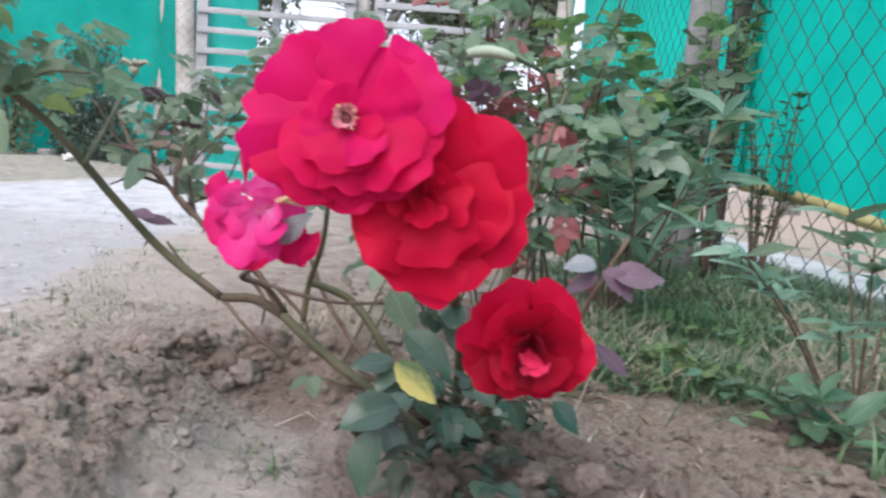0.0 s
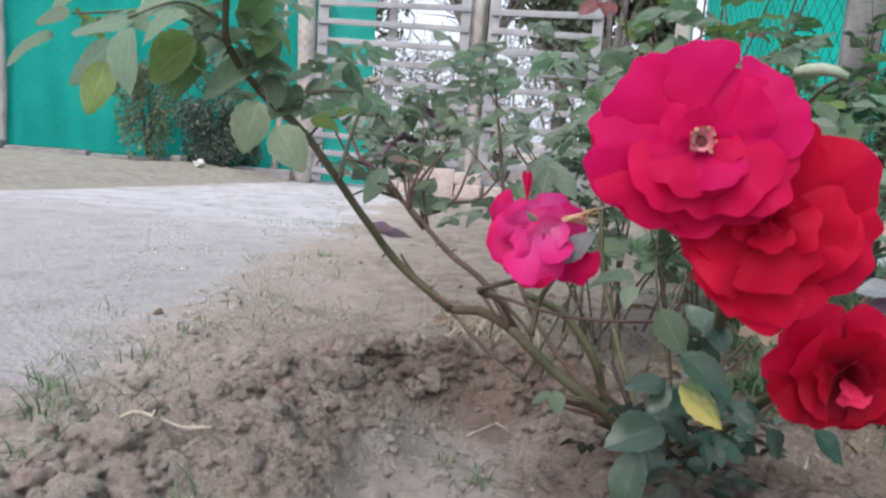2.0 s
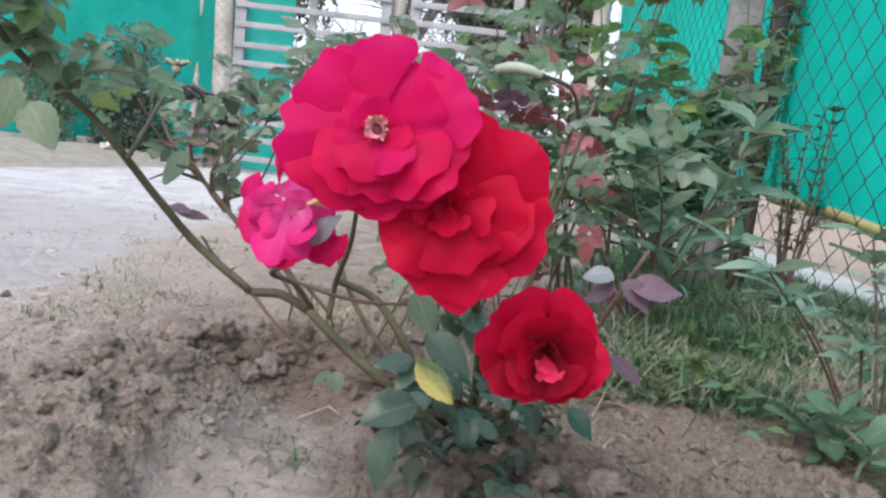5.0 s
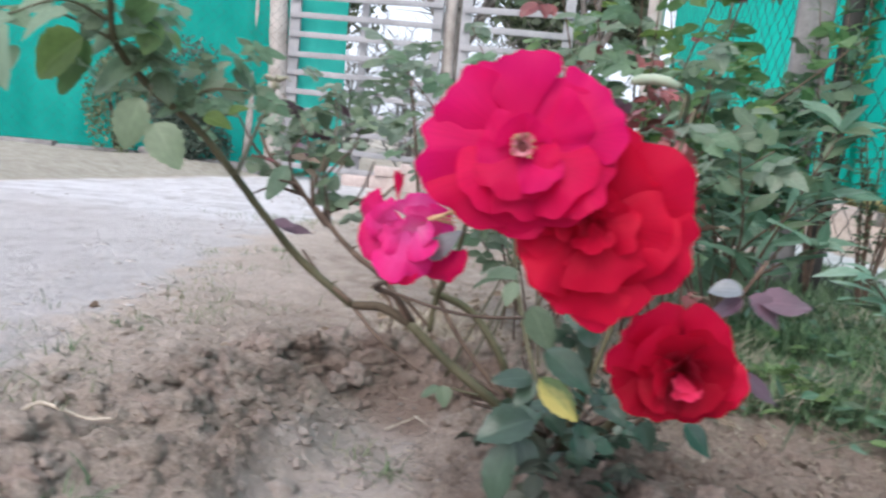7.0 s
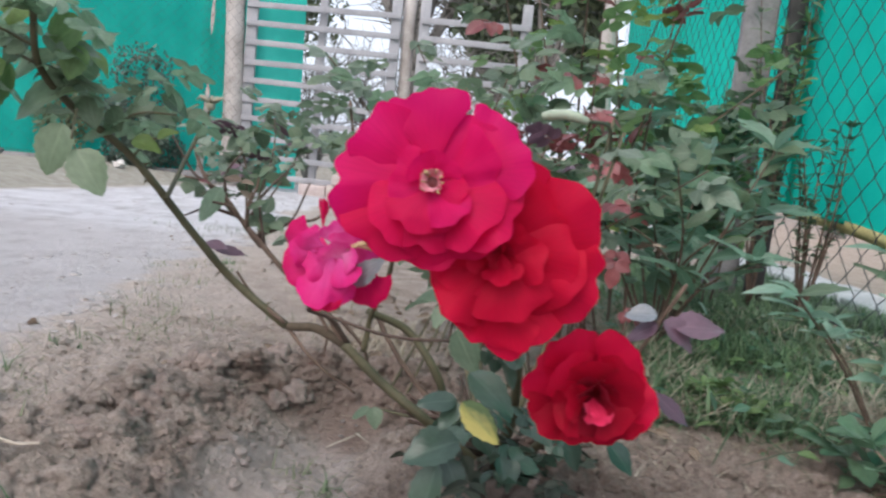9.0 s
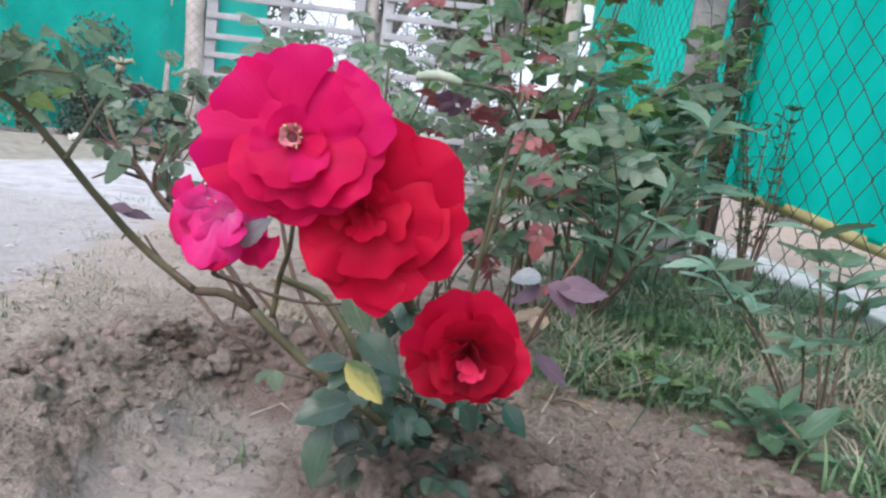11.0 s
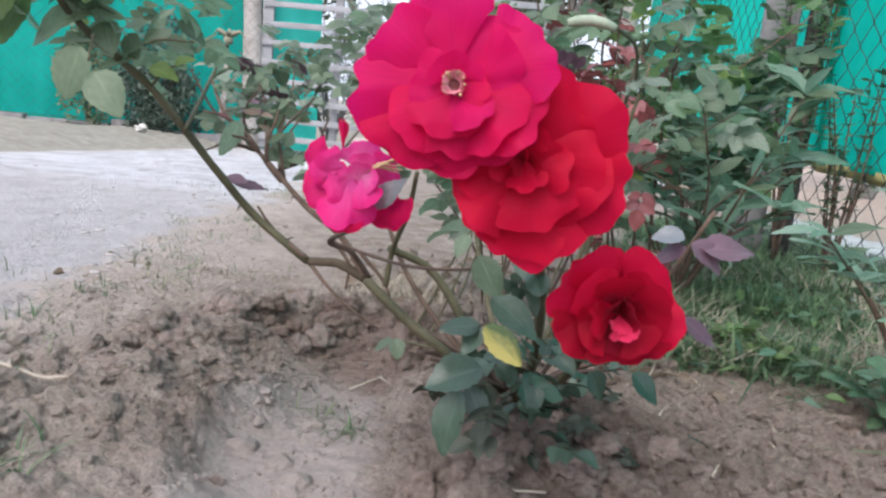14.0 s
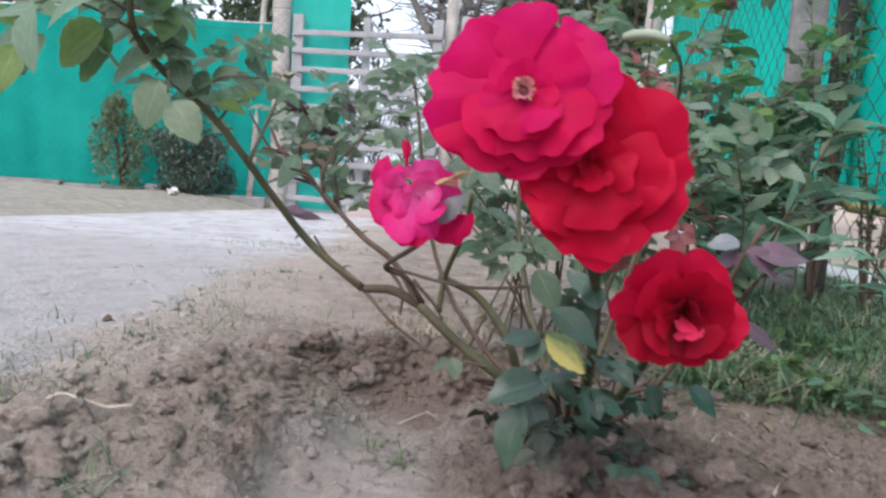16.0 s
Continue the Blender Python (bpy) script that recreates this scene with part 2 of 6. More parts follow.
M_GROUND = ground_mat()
M_CLOD = two_tone("dry_clods", (0.22, 0.167, 0.14), (0.4, 0.325, 0.285), 1.6, 9, 0.95, 0.8, 0.004)
M_BROWNCLOD = two_tone("damp_clods", (0.18, 0.133, 0.11), (0.33, 0.26, 0.225), 1.6, 9, 0.95, 0.8, 0.004)
M_CRUMB = two_tone("silt_crumbs", (0.2, 0.165, 0.145), (0.36, 0.315, 0.285), 12, 90, 0.95, 0.8, 0.003)
M_CRUST = two_tone("dried_crust", (0.36, 0.32, 0.3), (0.56, 0.52, 0.5), 14, 150, 0.95)
M_PINKBRICK = two_tone("pale_pink_brick", (0.46, 0.37, 0.345), (0.62, 0.525, 0.5), 14, 120, 0.9)
M_STONE = two_tone("pale_stone", (0.5, 0.47, 0.43), (0.75, 0.72, 0.68), 30, 200, 0.8)
M_CONCRETE = two_tone("weathered_concrete", (0.17, 0.165, 0.165), (0.35, 0.335, 0.335), 9, 90, 0.9, 0.6, 0.004)
M_POSTWOOD = two_tone("peeled_grey_wood", (0.36, 0.32, 0.29), (0.62, 0.57, 0.54), 5, 60, 0.85, 0.7, 0.006)
M_SLAT = two_tone("grey_painted_slats", (0.28, 0.28, 0.295), (0.43, 0.425, 0.445), 4, 70, 0.75, 0.3, 0.002)
M_DARKPOST = two_tone("dark_rusted_steel", (0.02, 0.022, 0.02), (0.06, 0.055, 0.05), 15, 120, 0.7)
M_WIRE = two_tone("galvanised_wire", (0.05, 0.06, 0.06), (0.13, 0.14, 0.14), 30, 200, 0.55, 0.2, 0.001, 0.5)
M_WHITE = two_tone("whitewash", (0.62, 0.62, 0.6), (0.82, 0.82, 0.8), 8, 90, 0.85)
M_LIME = two_tone("dusty_limewash", (0.44, 0.42, 0.4), (0.66, 0.64, 0.62), 8, 90, 0.9)
M_YELLOW = two_tone("faded_yellow_tape", (0.52, 0.46, 0.18), (0.7, 0.63, 0.32), 12, 90, 0.7)
M_CANE = two_tone("green_cane", (0.055, 0.054, 0.028), (0.135, 0.12, 0.066), 25, 220, 0.6, 0.3, 0.001)
M_BARK = two_tone("brown_cane", (0.085, 0.055, 0.04), (0.19, 0.13, 0.095), 40, 250, 0.8, 0.5, 0.001)
M_OLDWOOD = two_tone("old_cane_wood", (0.06, 0.046, 0.03), (0.14, 0.105, 0.07), 60, 260, 0.85, 0.7, 0.002)
M_TWIG = two_tone("dark_twig", (0.04, 0.028, 0.022), (0.12, 0.08, 0.06), 40, 250, 0.8, 0.4, 0.001)
M_TRUNK = two_tone("tree_bark", (0.15, 0.14, 0.125), (0.3, 0.28, 0.26), 6, 50, 0.9, 0.8, 0.01)
M_DEADLEAF = leafy("dead_leaf", (0.12, 0.085, 0.06), (0.3, 0.23, 0.17), 0.2, 0.8)
M_STRAW = leafy("dry_straw", (0.34, 0.285, 0.21), (0.54, 0.475, 0.38), 0.15, 0.8, False)
M_GRASS = leafy("grass", (0.04, 0.09, 0.04), (0.21, 0.32, 0.165), 0.35, 0.5, False)
M_TUFT = leafy("dusty_grass", (0.1, 0.14, 0.07), (0.23, 0.27, 0.145), 0.3, 0.6, False)
M_ROSE = leafy("rose_leaf", (0.09, 0.145, 0.09), (0.2, 0.27, 0.165), 0.48, 0.42)
M_ROSE_PALE = leafy("old_rose_leaf", (0.12, 0.18, 0.115), (0.22, 0.29, 0.19), 0.48, 0.45)
M_ROSE_YELLOW = leafy("yellowing_rose_leaf", (0.09, 0.15, 0.06), (0.13, 0.19, 0.07), 0.3, 0.5, True, 0.4, (0.5, 0.44, 0.13))
M_PURPLE = leafy("young_purple_leaf", (0.09, 0.05, 0.075), (0.17, 0.1, 0.13), 0.2, 0.35)
M_MAROON = leafy("maroon_leaf", (0.18, 0.05, 0.055), (0.31, 0.09, 0.09), 0.3, 0.4)
M_LANCE = leafy("lance_leaf", (0.115, 0.23, 0.15), (0.29, 0.43, 0.33), 0.45, 0.32)
# rose leaf lightened: the pale haze over the back bush is in its colour
M_PALEBUSH = leafy("hazed_rose_leaf", (0.19, 0.25, 0.185), (0.34, 0.41, 0.315), 0.5, 0.45)
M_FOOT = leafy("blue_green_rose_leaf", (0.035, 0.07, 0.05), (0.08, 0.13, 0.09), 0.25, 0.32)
M_SEEDLING = leafy("broad_glossy_leaf", (0.09, 0.17, 0.1), (0.17, 0.28, 0.17), 0.35, 0.28)
M_GLOSSY = leafy("glossy_leaf", (0.05, 0.1, 0.055), (0.12, 0.19, 0.105), 0.25, 0.3)
M_BRIGHT = leafy("seedling_leaf", (0.11, 0.19, 0.07), (0.2, 0.3, 0.12), 0.35, 0.5)
M_DARKLEAF = leafy("dark_shrub_leaf", (0.055, 0.085, 0.066), (0.12, 0.165, 0.125), 0.15, 0.5, False)
M_THINSHRUB = leafy("olive_shrub_leaf", (0.12, 0.15, 0.085), (0.22, 0.26, 0.15), 0.35, 0.6, False)
M_TREELEAF = leafy("tree_leaf", (0.05, 0.075, 0.042), (0.12, 0.155, 0.085), 0.25, 0.6, False)
M_GREYLEAF = leafy("grey_young_leaf", (0.15, 0.17, 0.18), (0.22, 0.24, 0.26), 0.25, 0.35)
M_BROAD = leafy("broad_rose_leaf", (0.165, 0.27, 0.165), (0.265, 0.385, 0.25), 0.6, 0.42)
M_BROADPALE = leafy("pale_rose_leaf", (0.24, 0.36, 0.245), (0.34, 0.46, 0.33), 0.6, 0.42)
M_OLIVEDARK = leafy("deep_olive_leaf", (0.12, 0.22, 0.085), (0.2, 0.32, 0.13), 0.55, 0.45)
M_DRYHEAD = two_tone("dry_sepal", (0.25, 0.24, 0.17), (0.42, 0.4, 0.3), 60, 200, 0.8)
M_OLIVE = leafy("olive_leaf", (0.14, 0.23, 0.06), (0.25, 0.35, 0.11), 0.5, 0.5)
P_RED = petal_mat("red_petal", (0.58, 0.005, 0.04), (0.64, 0.006, 0.05))
# red with half shade mixed in, for bloom hollows and the low bloom
P_MID = petal_mat("half_shaded_red_petal", (0.27, 0.002, 0.016), (0.46, 0.004, 0.03))
P_MAGENTA = petal_mat("crimson_pink_petal", (0.69, 0.008, 0.128), (0.69, 0.008, 0.142), claw=(0.7, 0.07, 0.27))
P_CRIMSON = petal_mat("crimson_petal", (0.67, 0.006, 0.104), (0.67, 0.006, 0.094), claw=(0.68, 0.05, 0.2))
# shade of the cupped hollow and lower petals put into the red
P_DARK = petal_mat("shaded_red_petal", (0.11, 0.002, 0.008), (0.31, 0.003, 0.022))
P_BRIGHT = petal_mat("pink_folded_petal", (0.5, 0.012, 0.06), (0.64, 0.03, 0.1), back=0.3)
P_ROSEPINK = petal_mat("faded_pink_petal", (0.72, 0.06, 0.29), (0.66, 0.014, 0.14), back=0.35)
P_DEEPPINK = petal_mat("deep_pink_petal", (0.74, 0.1, 0.37), (0.68, 0.02, 0.2), back=0.4)
P_CLAW = petal_mat("pale_petaloid", (0.85, 0.55, 0.58), (0.8, 0.3, 0.38), back=0.2)
P_PALEPINK = petal_mat("pale_pink_petal", (0.76, 0.22, 0.46), (0.7, 0.05, 0.27), back=0.4)
M_STAMEN = two_tone("stamens", (0.42, 0.26, 0.13), (0.66, 0.46, 0.28), 90, 300, 0.8)
M_EYE = two_tone("flower_eye", (0.1, 0.024, 0.03), (0.26, 0.08, 0.075), 90, 300, 0.8)
M_SEPAL = leafy("sepal", (0.14, 0.2, 0.06), (0.2, 0.26, 0.1), 0.2, 0.5, False)
M_POD = two_tone("pale_green_bud", (0.24, 0.32, 0.22), (0.42, 0.48, 0.37), 40, 200, 0.6, 0.3, 0.001)


def net_mat(name="green_shade_net", low=(0.003, 0.5, 0.385), high=(0.015, 0.68, 0.53)):
    """Sea-green woven shade cloth, light coming through it."""
    m, nt, b = mat(name, 0.75, 0, 0.2)
    v = coords(nt)
    big = noise_of(nt, v, 2.5, 3)
    c = ramp(nt, big, [(0.25, low), (0.75, high)]).outputs[0]
    weave = nt.nodes.new("ShaderNodeTexWave")
    weave.bands_direction = "Z"
    weave.inputs["Scale"].default_value = 90
    weave.inputs["Distortion"].default_value = 2
    nt.links.new(v, weave.inputs[0])
    c = mix(nt, 0.2, c, weave.outputs[0], "MULTIPLY")
    nt.links.new(c, b.inputs["Base Color"])
    bump(nt, b, noise_of(nt, v, 9, 4), 0.5, 0.02)
    t = nt.nodes.new("ShaderNodeBsdfTranslucent")
    nt.links.new(c, t.inputs[0])
    s = nt.nodes.new("ShaderNodeMixShader")
    s.inputs[0].default_value = 0.5
    nt.links.new(b.outputs[0], s.inputs[1])
    nt.links.new(t.outputs[0], s.inputs[2])
    nt.links.new(s.outputs[0], nt.nodes["Material Output"].inputs[0])
    return m


M_NET = net_mat()
M_GATENET = net_mat("pale_green_net", (0.03, 0.52, 0.42), (0.08, 0.66, 0.56))
M_OLDNET = net_mat("faded_green_net", (0.006, 0.36, 0.29), (0.02, 0.5, 0.41))


# ---- building helpers ----
def under(ob, parent):
    """Puts ob under its parent, its place in the world as it was."""
    ob.parent = parent
    if parent.type == "EMPTY":
        ob.matrix_parent_inverse = Matrix.Translation(-parent.location)
    return ob


def part(name, bm, material, parent=None, label="", smooth=True):
    """One bmesh as one mesh object, under a thing or a part."""
    me = bpy.data.meshes.new(name)
    bm.to_mesh(me)
    bm.free()
    return put(name, me, material, parent, label, smooth)


def put(name, me, material, parent=None, label="", smooth=True):
    if material and not me.materials:
        me.materials.append(material)
    if smooth:
        me.shade_smooth()
    ob = new(name, me)
    if parent:
        under(ob, parent)
    if label:
        tagged(ob, label)
    return ob


def from_lists(name, verts, faces, uvs=None):
    me = bpy.data.meshes.new(name)
    me.from_pydata([tuple(v) for v in verts], [], faces)
    if uvs is not None:
        layer = me.uv_layers.new(name="UVMap")
        idx = np.empty(len(me.loops), dtype=np.int32)
        me.loops.foreach_get("vertex_index", idx)
        layer.data.foreach_set("uv", np.asarray(uvs, dtype=np.float32)[idx].ravel())
    return me


def spline(pts, per=6):
    """A smooth line through points."""
    p = [Vector(q) for q in pts]
    p = [2 * p[0] - p[1]] + p + [2 * p[-1] - p[-2]]
    out = []
    for i in range(1, len(p) - 2):
        for k in range(per):
            t = k / per
            out.append(0.5 * (2 * p[i] + (p[i + 1] - p[i - 1]) * t + (2 * p[i - 1] - 5 * p[i] + 4 * p[i + 1] - p[i + 2]) * t * t
                              + (3 * p[i] - p[i - 1] - 3 * p[i + 1] + p[i + 2]) * t ** 3))
    return out + [p[-2]]


def tube(bm, pts, r0, r1, sides=7, wobble=0.0):
    """A tapering round stem along a line of points."""
    rings, up = [], Vector((0.3, 0.2, 1)).normalized()
    for i, p in enumerate(pts):
        d = (pts[min(i + 1, len(pts) - 1)] - pts[max(i - 1, 0)]).normalized()
        a = d.cross(up)
        a = a.normalized() if a.length > 1e-4 else d.orthogonal().normalized()
        b = d.cross(a)
        f = i / max(1, len(pts) - 1)
        r = r0 + (r1 - r0) * f
        ring = []
        for k in range(sides):
            t = 2 * math.pi * k / sides
            rr = r * (1 + wobble * (rnd.random() - 0.5))
            ring.append(bm.verts.new(p + rr * (math.cos(t) * a + math.sin(t) * b)))
        rings.append(ring)
    for u, v in zip(rings, rings[1:]):
        for k in range(sides):
            bm.faces.new((u[k], u[(k + 1) % sides], v[(k + 1) % sides], v[k]))
    bm.faces.new(rings[0][::-1])
    bm.faces.new(rings[-1])


def box(bm, lo, hi, bevel=0.0, turn=None):
    made = bmesh.ops.create_cube(bm, size=1)["verts"]
    m = Matrix.Translation((Vector(lo) + Vector(hi)) / 2) @ (turn or Matrix()) @ Matrix.Diagonal((*(Vector(hi) - Vector(lo)), 1))
    bmesh.ops.transform(bm, matrix=m, verts=made)
    if bevel:
        edges = list({e for v in made for e in v.link_edges})
        bmesh.ops.bevel(bm, geom=edges, offset=bevel, segments=2, affect="EDGES", profile=0.6)


def lump(bm, place, size, rough=0.35, squash=0.75, sub=1):
    made = bmesh.ops.create_icosphere(bm, subdivisions=sub, radius=1)["verts"]
    k = Vector((rnd.uniform(-50, 50), rnd.uniform(-50, 50), 0))
    for v in made:
        v.co *= 1 + rough * (0.55 * noise.noise(v.co * 1.5 + k) + 0.36 * noise.noise(v.co * 3.0 + k) + 0.16 * noise.noise(v.co * 7 + k) + 0.07 * noise.noise(v.co * 15 + k))
    m = Matrix.Translation(place) @ Euler((0, 0, rnd.uniform(0, 6.3))).to_matrix().to_4x4() @ Matrix.Diagonal((size, size * rnd.uniform(0.7, 1), size * squash, 1))
    bmesh.ops.transform(bm, matrix=m, verts=made)


def empty(name, place, label, category, group="", kind=""):
    ob = new(name)
    ob.location = place
    ob.empty_display_size = 0.1
    return tagged(ob, label, category, group, kind)


def thing(name, bm, material, label, category, group="", kind=""):
    return tagged(part(name, bm, material), label, category, group, kind)


# ---- ground ----
def smooth(e0, e1, x):
    t = np.clip((x - e0) / (e1 - e0), 0, 1)
    return t * t * (3 - 2 * t)


_perm = np.random.RandomState(3).permutation(512)


def vnoise(x, y):
    """Value noise on a lattice, -1 to 1."""
    xi, yi = np.floor(x).astype(int), np.floor(y).astype(int)
    u, v = x - xi, y - yi
    u, v = u * u * (3 - 2 * u), v * v * (3 - 2 * v)
    h = lambda i, j: _perm[(_perm[i & 255] + j) & 511] / 255.5 - 1
    return (h(xi, yi) * (1 - u) + h(xi + 1, yi) * u) * (1 - v) + (h(xi, yi + 1) * (1 - u) + h(xi + 1, yi + 1) * u) * v


def fbm(x, y, octaves=4):
    return sum(vnoise(x * 2 ** k + 13.7 * k, y * 2 ** k - 7.1 * k) * 0.5 ** k for k in range(octaves))


def to_line(x, y, ax, ay, bx, by):
    """Distance to a stretch of a line."""
    t = np.clip(((x - ax) * (bx - ax) + (y - ay) * (by - ay)) / ((bx - ax) ** 2 + (by - ay) ** 2), 0, 1)
    return np.hypot(x - ax - t * (bx - ax), y - ay - t * (by - ay))


RIDGE = [(-0.56, 0.36), (-0.5, 0.6), (-0.44, 0.84), (-0.4, 0.98), (-0.33, 1.07), (-0.22, 1.11), (-0.06, 1.1)]
NEAR_EDGE = lambda y: -0.82 - 0.105 * (y - 1.0)
BANK = lambda y: -3.28 + 0.13 * y


def ground_z(x, y):
    x, y = np.asarray(x, float), np.asarray(y, float)
    z = 0.02 - 0.03 * (np.clip(y, -2, 8) - 1.5)
    ridge = np.min([to_line(x, y, *a, *b) for a, b in zip(RIDGE, RIDGE[1:])], axis=0)
    z = z + (0.032 + 0.012 * smooth(0.72, 0.95, y)) * np.exp(-(ridge / 0.085) ** 2)
    basin = np.hypot((x + 0.185 + 0.06 * (y - 0.75) + 0.03 * fbm(x * 7, y * 7, 2)) / 0.125, (y - 0.7) / 0.36)
    z = z - 0.042 * (1 - smooth(0.5, 1.2, basin))
    z = z + 0.022 * np.exp(-(((x - 0.04) / 0.13) ** 2 + ((y - 0.74) / 0.13) ** 2))
    bed = smooth(-1.0, -0.75, x) * smooth(3.2, 1.6, y) * smooth(1.2, 0.8, x)
    clod = np.exp(-(ridge / 0.17) ** 2) * smooth(0.75, 1.05, basin)
    foot = np.exp(-(((x - 0.2) / 0.3) ** 2 + ((y - 0.76) / 0.23) ** 2))
    crumb = 0.08 + 0.14 * smooth(0.5, 0.8, basin) + 0.9 * clod + 0.9 * foot + 0.42 * smooth(0.8, 1.15, basin)
    crumb = crumb * (1 - 0.6 * smooth(1.12, 1.4, y))
    wx, wy = x + 0.012 * fbm(x * 21, y * 21, 2), y + 0.012 * fbm(x * 21 + 9, y * 21 - 4, 2)
    heap = np.abs(vnoise(wx * 14, wy * 14)) * 2.6 - 0.8
    lumps = np.abs(vnoise(wx * 30 + 3, wy * 30)) * 1.5 - 0.3
    grit = np.abs(vnoise(wx * 75, wy * 75 + 5)) * 1.2 - 0.25
    z = z + bed * (0.006 * fbm(x * 9, y * 9, 2) + (0.0065 * heap * (clod + 0.9 * foot) + crumb * (0.0115 * lumps + 0.0075 * grit)) + 0.0012 * fbm(x * 60, y * 60, 2))
    z = z + 0.012 * fbm(x * 1.1, y * 1.1, 3) * smooth(1.3, 3.0, np.hypot(x, y - 0.8))
    bank = smooth(0.0, -0.55, x - BANK(y)) * smooth(30, 12, np.abs(y))
    return z + bank * (0.10 + 0.03 * fbm(x * 4, y * 4, 3))


def gz(x, y):
    return float(ground_z(x, y))


def axis_steps(lo, hi, step, far):
    """Even steps from lo to hi, growing ones out to far on both sides."""
    mid = list(np.arange(lo, hi, step))
    out, s, v = [], step, hi
    while v < far:
        out.append(v)
        s *= 1.13
        v += s
    down, s, v = [], step, lo
    while v > -far:
        s *= 1.13
        v -= s
        down.append(v)
    return np.array(down[::-1] + mid + out + [far])


gx, gy = axis_steps(-0.8, 0.6, 0.0048, 900), axis_steps(0.42, 1.25, 0.0048, 900)
X, Y = np.meshgrid(gx, gy)
verts = np.stack([X, Y, ground_z(X, Y)], -1).reshape(-1, 3)
ny, nx = X.shape
i = (np.arange(ny - 1)[:, None] * nx + np.arange(nx - 1)).ravel()
faces = np.stack([i, i + 1, i + nx + 1, i + nx], -1)
me = bpy.data.meshes.new("ground")
me.vertices.add(len(verts))
me.vertices.foreach_set("co", verts.ravel())
me.loops.add(faces.size)
me.loops.foreach_set("vertex_index", faces.ravel())
me.polygons.add(len(faces))
me.polygons.foreach_set("loop_start", np.arange(0, faces.size, 4))
me.update(calc_edges=True)
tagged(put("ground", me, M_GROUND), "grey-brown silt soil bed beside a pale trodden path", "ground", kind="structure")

# clods heaped on the ridge and scattered over the bed
verts, faces = [], []
shapes, small, tiny = [], [], []
for k in range(42):
    bmc = bmesh.new()
    lump(bmc, (0, 0, 0), 1.0, 0.9 if k < 14 else 0.7, 0.72, 3 - k // 14)
    flat = [[v.index for v in f.verts] for f in bmc.faces]
    (shapes, small, tiny)[k // 14].append((np.array([v.co[:] for v in bmc.verts]), flat))
    bmc.free()
rs = np.random.RandomState(11)
for k in range(19000):
    if k < 800 or 2600 < k < 4000:
        a = rs.randint(len(RIDGE) - 1)
        t = rs.rand()
        x = RIDGE[a][0] * (1 - t) + RIDGE[a + 1][0] * t + rs.normal(0, 0.05)
        y = RIDGE[a][1] * (1 - t) + RIDGE[a + 1][1] * t + rs.normal(0, 0.05)
        s = min(0.024, 0.0058 * np.exp(rs.normal(0, 0.65)))
    elif k < 2600:
        x, y, s = rs.normal(0.2, 0.2), rs.normal(0.76, 0.15), min(0.02, 0.0074 * np.exp(rs.normal(0, 0.6)))
    elif k < 6600:
        y = 0.8 + 2.6 * rs.rand() ** 1.5
        x, s = rs.uniform(NEAR_EDGE(y) + 0.02, 0.15), 0.0048 * np.exp(rs.normal(0, 0.5))
        if y > 1.15 and k % 2:
            continue
    else:
        x, y, s = rs.uniform(-0.7, 0.5), rs.uniform(0.45, 1.5), min(0.01, 0.0032 * np.exp(rs.normal(0, 0.5)))
    if abs(x + 0.487) < 0.07 and abs(y - 0.66) < 0.03 and s > 0.003:
        continue
    if math.hypot((x + 0.185) / 0.09, (y - 0.7) / 0.3) < 1 and rs.rand() < 0.8:
        continue
    if k > 2600 and not 4200 <= k < 4500:
        s *= 0.75
    shape, flat = (shapes if s > 0.006 else small if s > 0.0028 else tiny)[rs.randint(14)]
    v = shape * s * rs.uniform(0.75, 1.2, 3)
    base = len(verts)
    verts.extend(v + (x, y, gz(x, y) - s * 0.12))
    faces.extend([[base + j for j in f] for f in flat])
tagged(put("soil_clods", from_lists("soil_clods", verts, faces), M_GROUND), "crumbly grey-brown clods of dug soil on the bed", "soil", kind="stuff")

verts, faces = [], []
for k in range(130):
    y = rs.uniform(0.5, 1.0)
    x = -0.185 - 0.06 * (y - 0.75) + rs.normal(0, 0.055)
    shape, flat = small[rs.randint(14)]
    v = shape * min(0.009, 0.003 * np.exp(rs.normal(0, 0.6))) * rs.uniform(0.5, 1.6, 3) * (1, 1, 0.45)
    base = len(verts)
    verts.extend(v + (x, y, gz(x, y) + 0.001))
    faces.extend([[base + j for j in f] for f in flat])
tagged(put("soil_crumbs", from_lists("soil_crumbs", verts, faces), M_CRUMB), "grey-brown crumbs on the pale silt of the basin", "soil", kind="stuff")

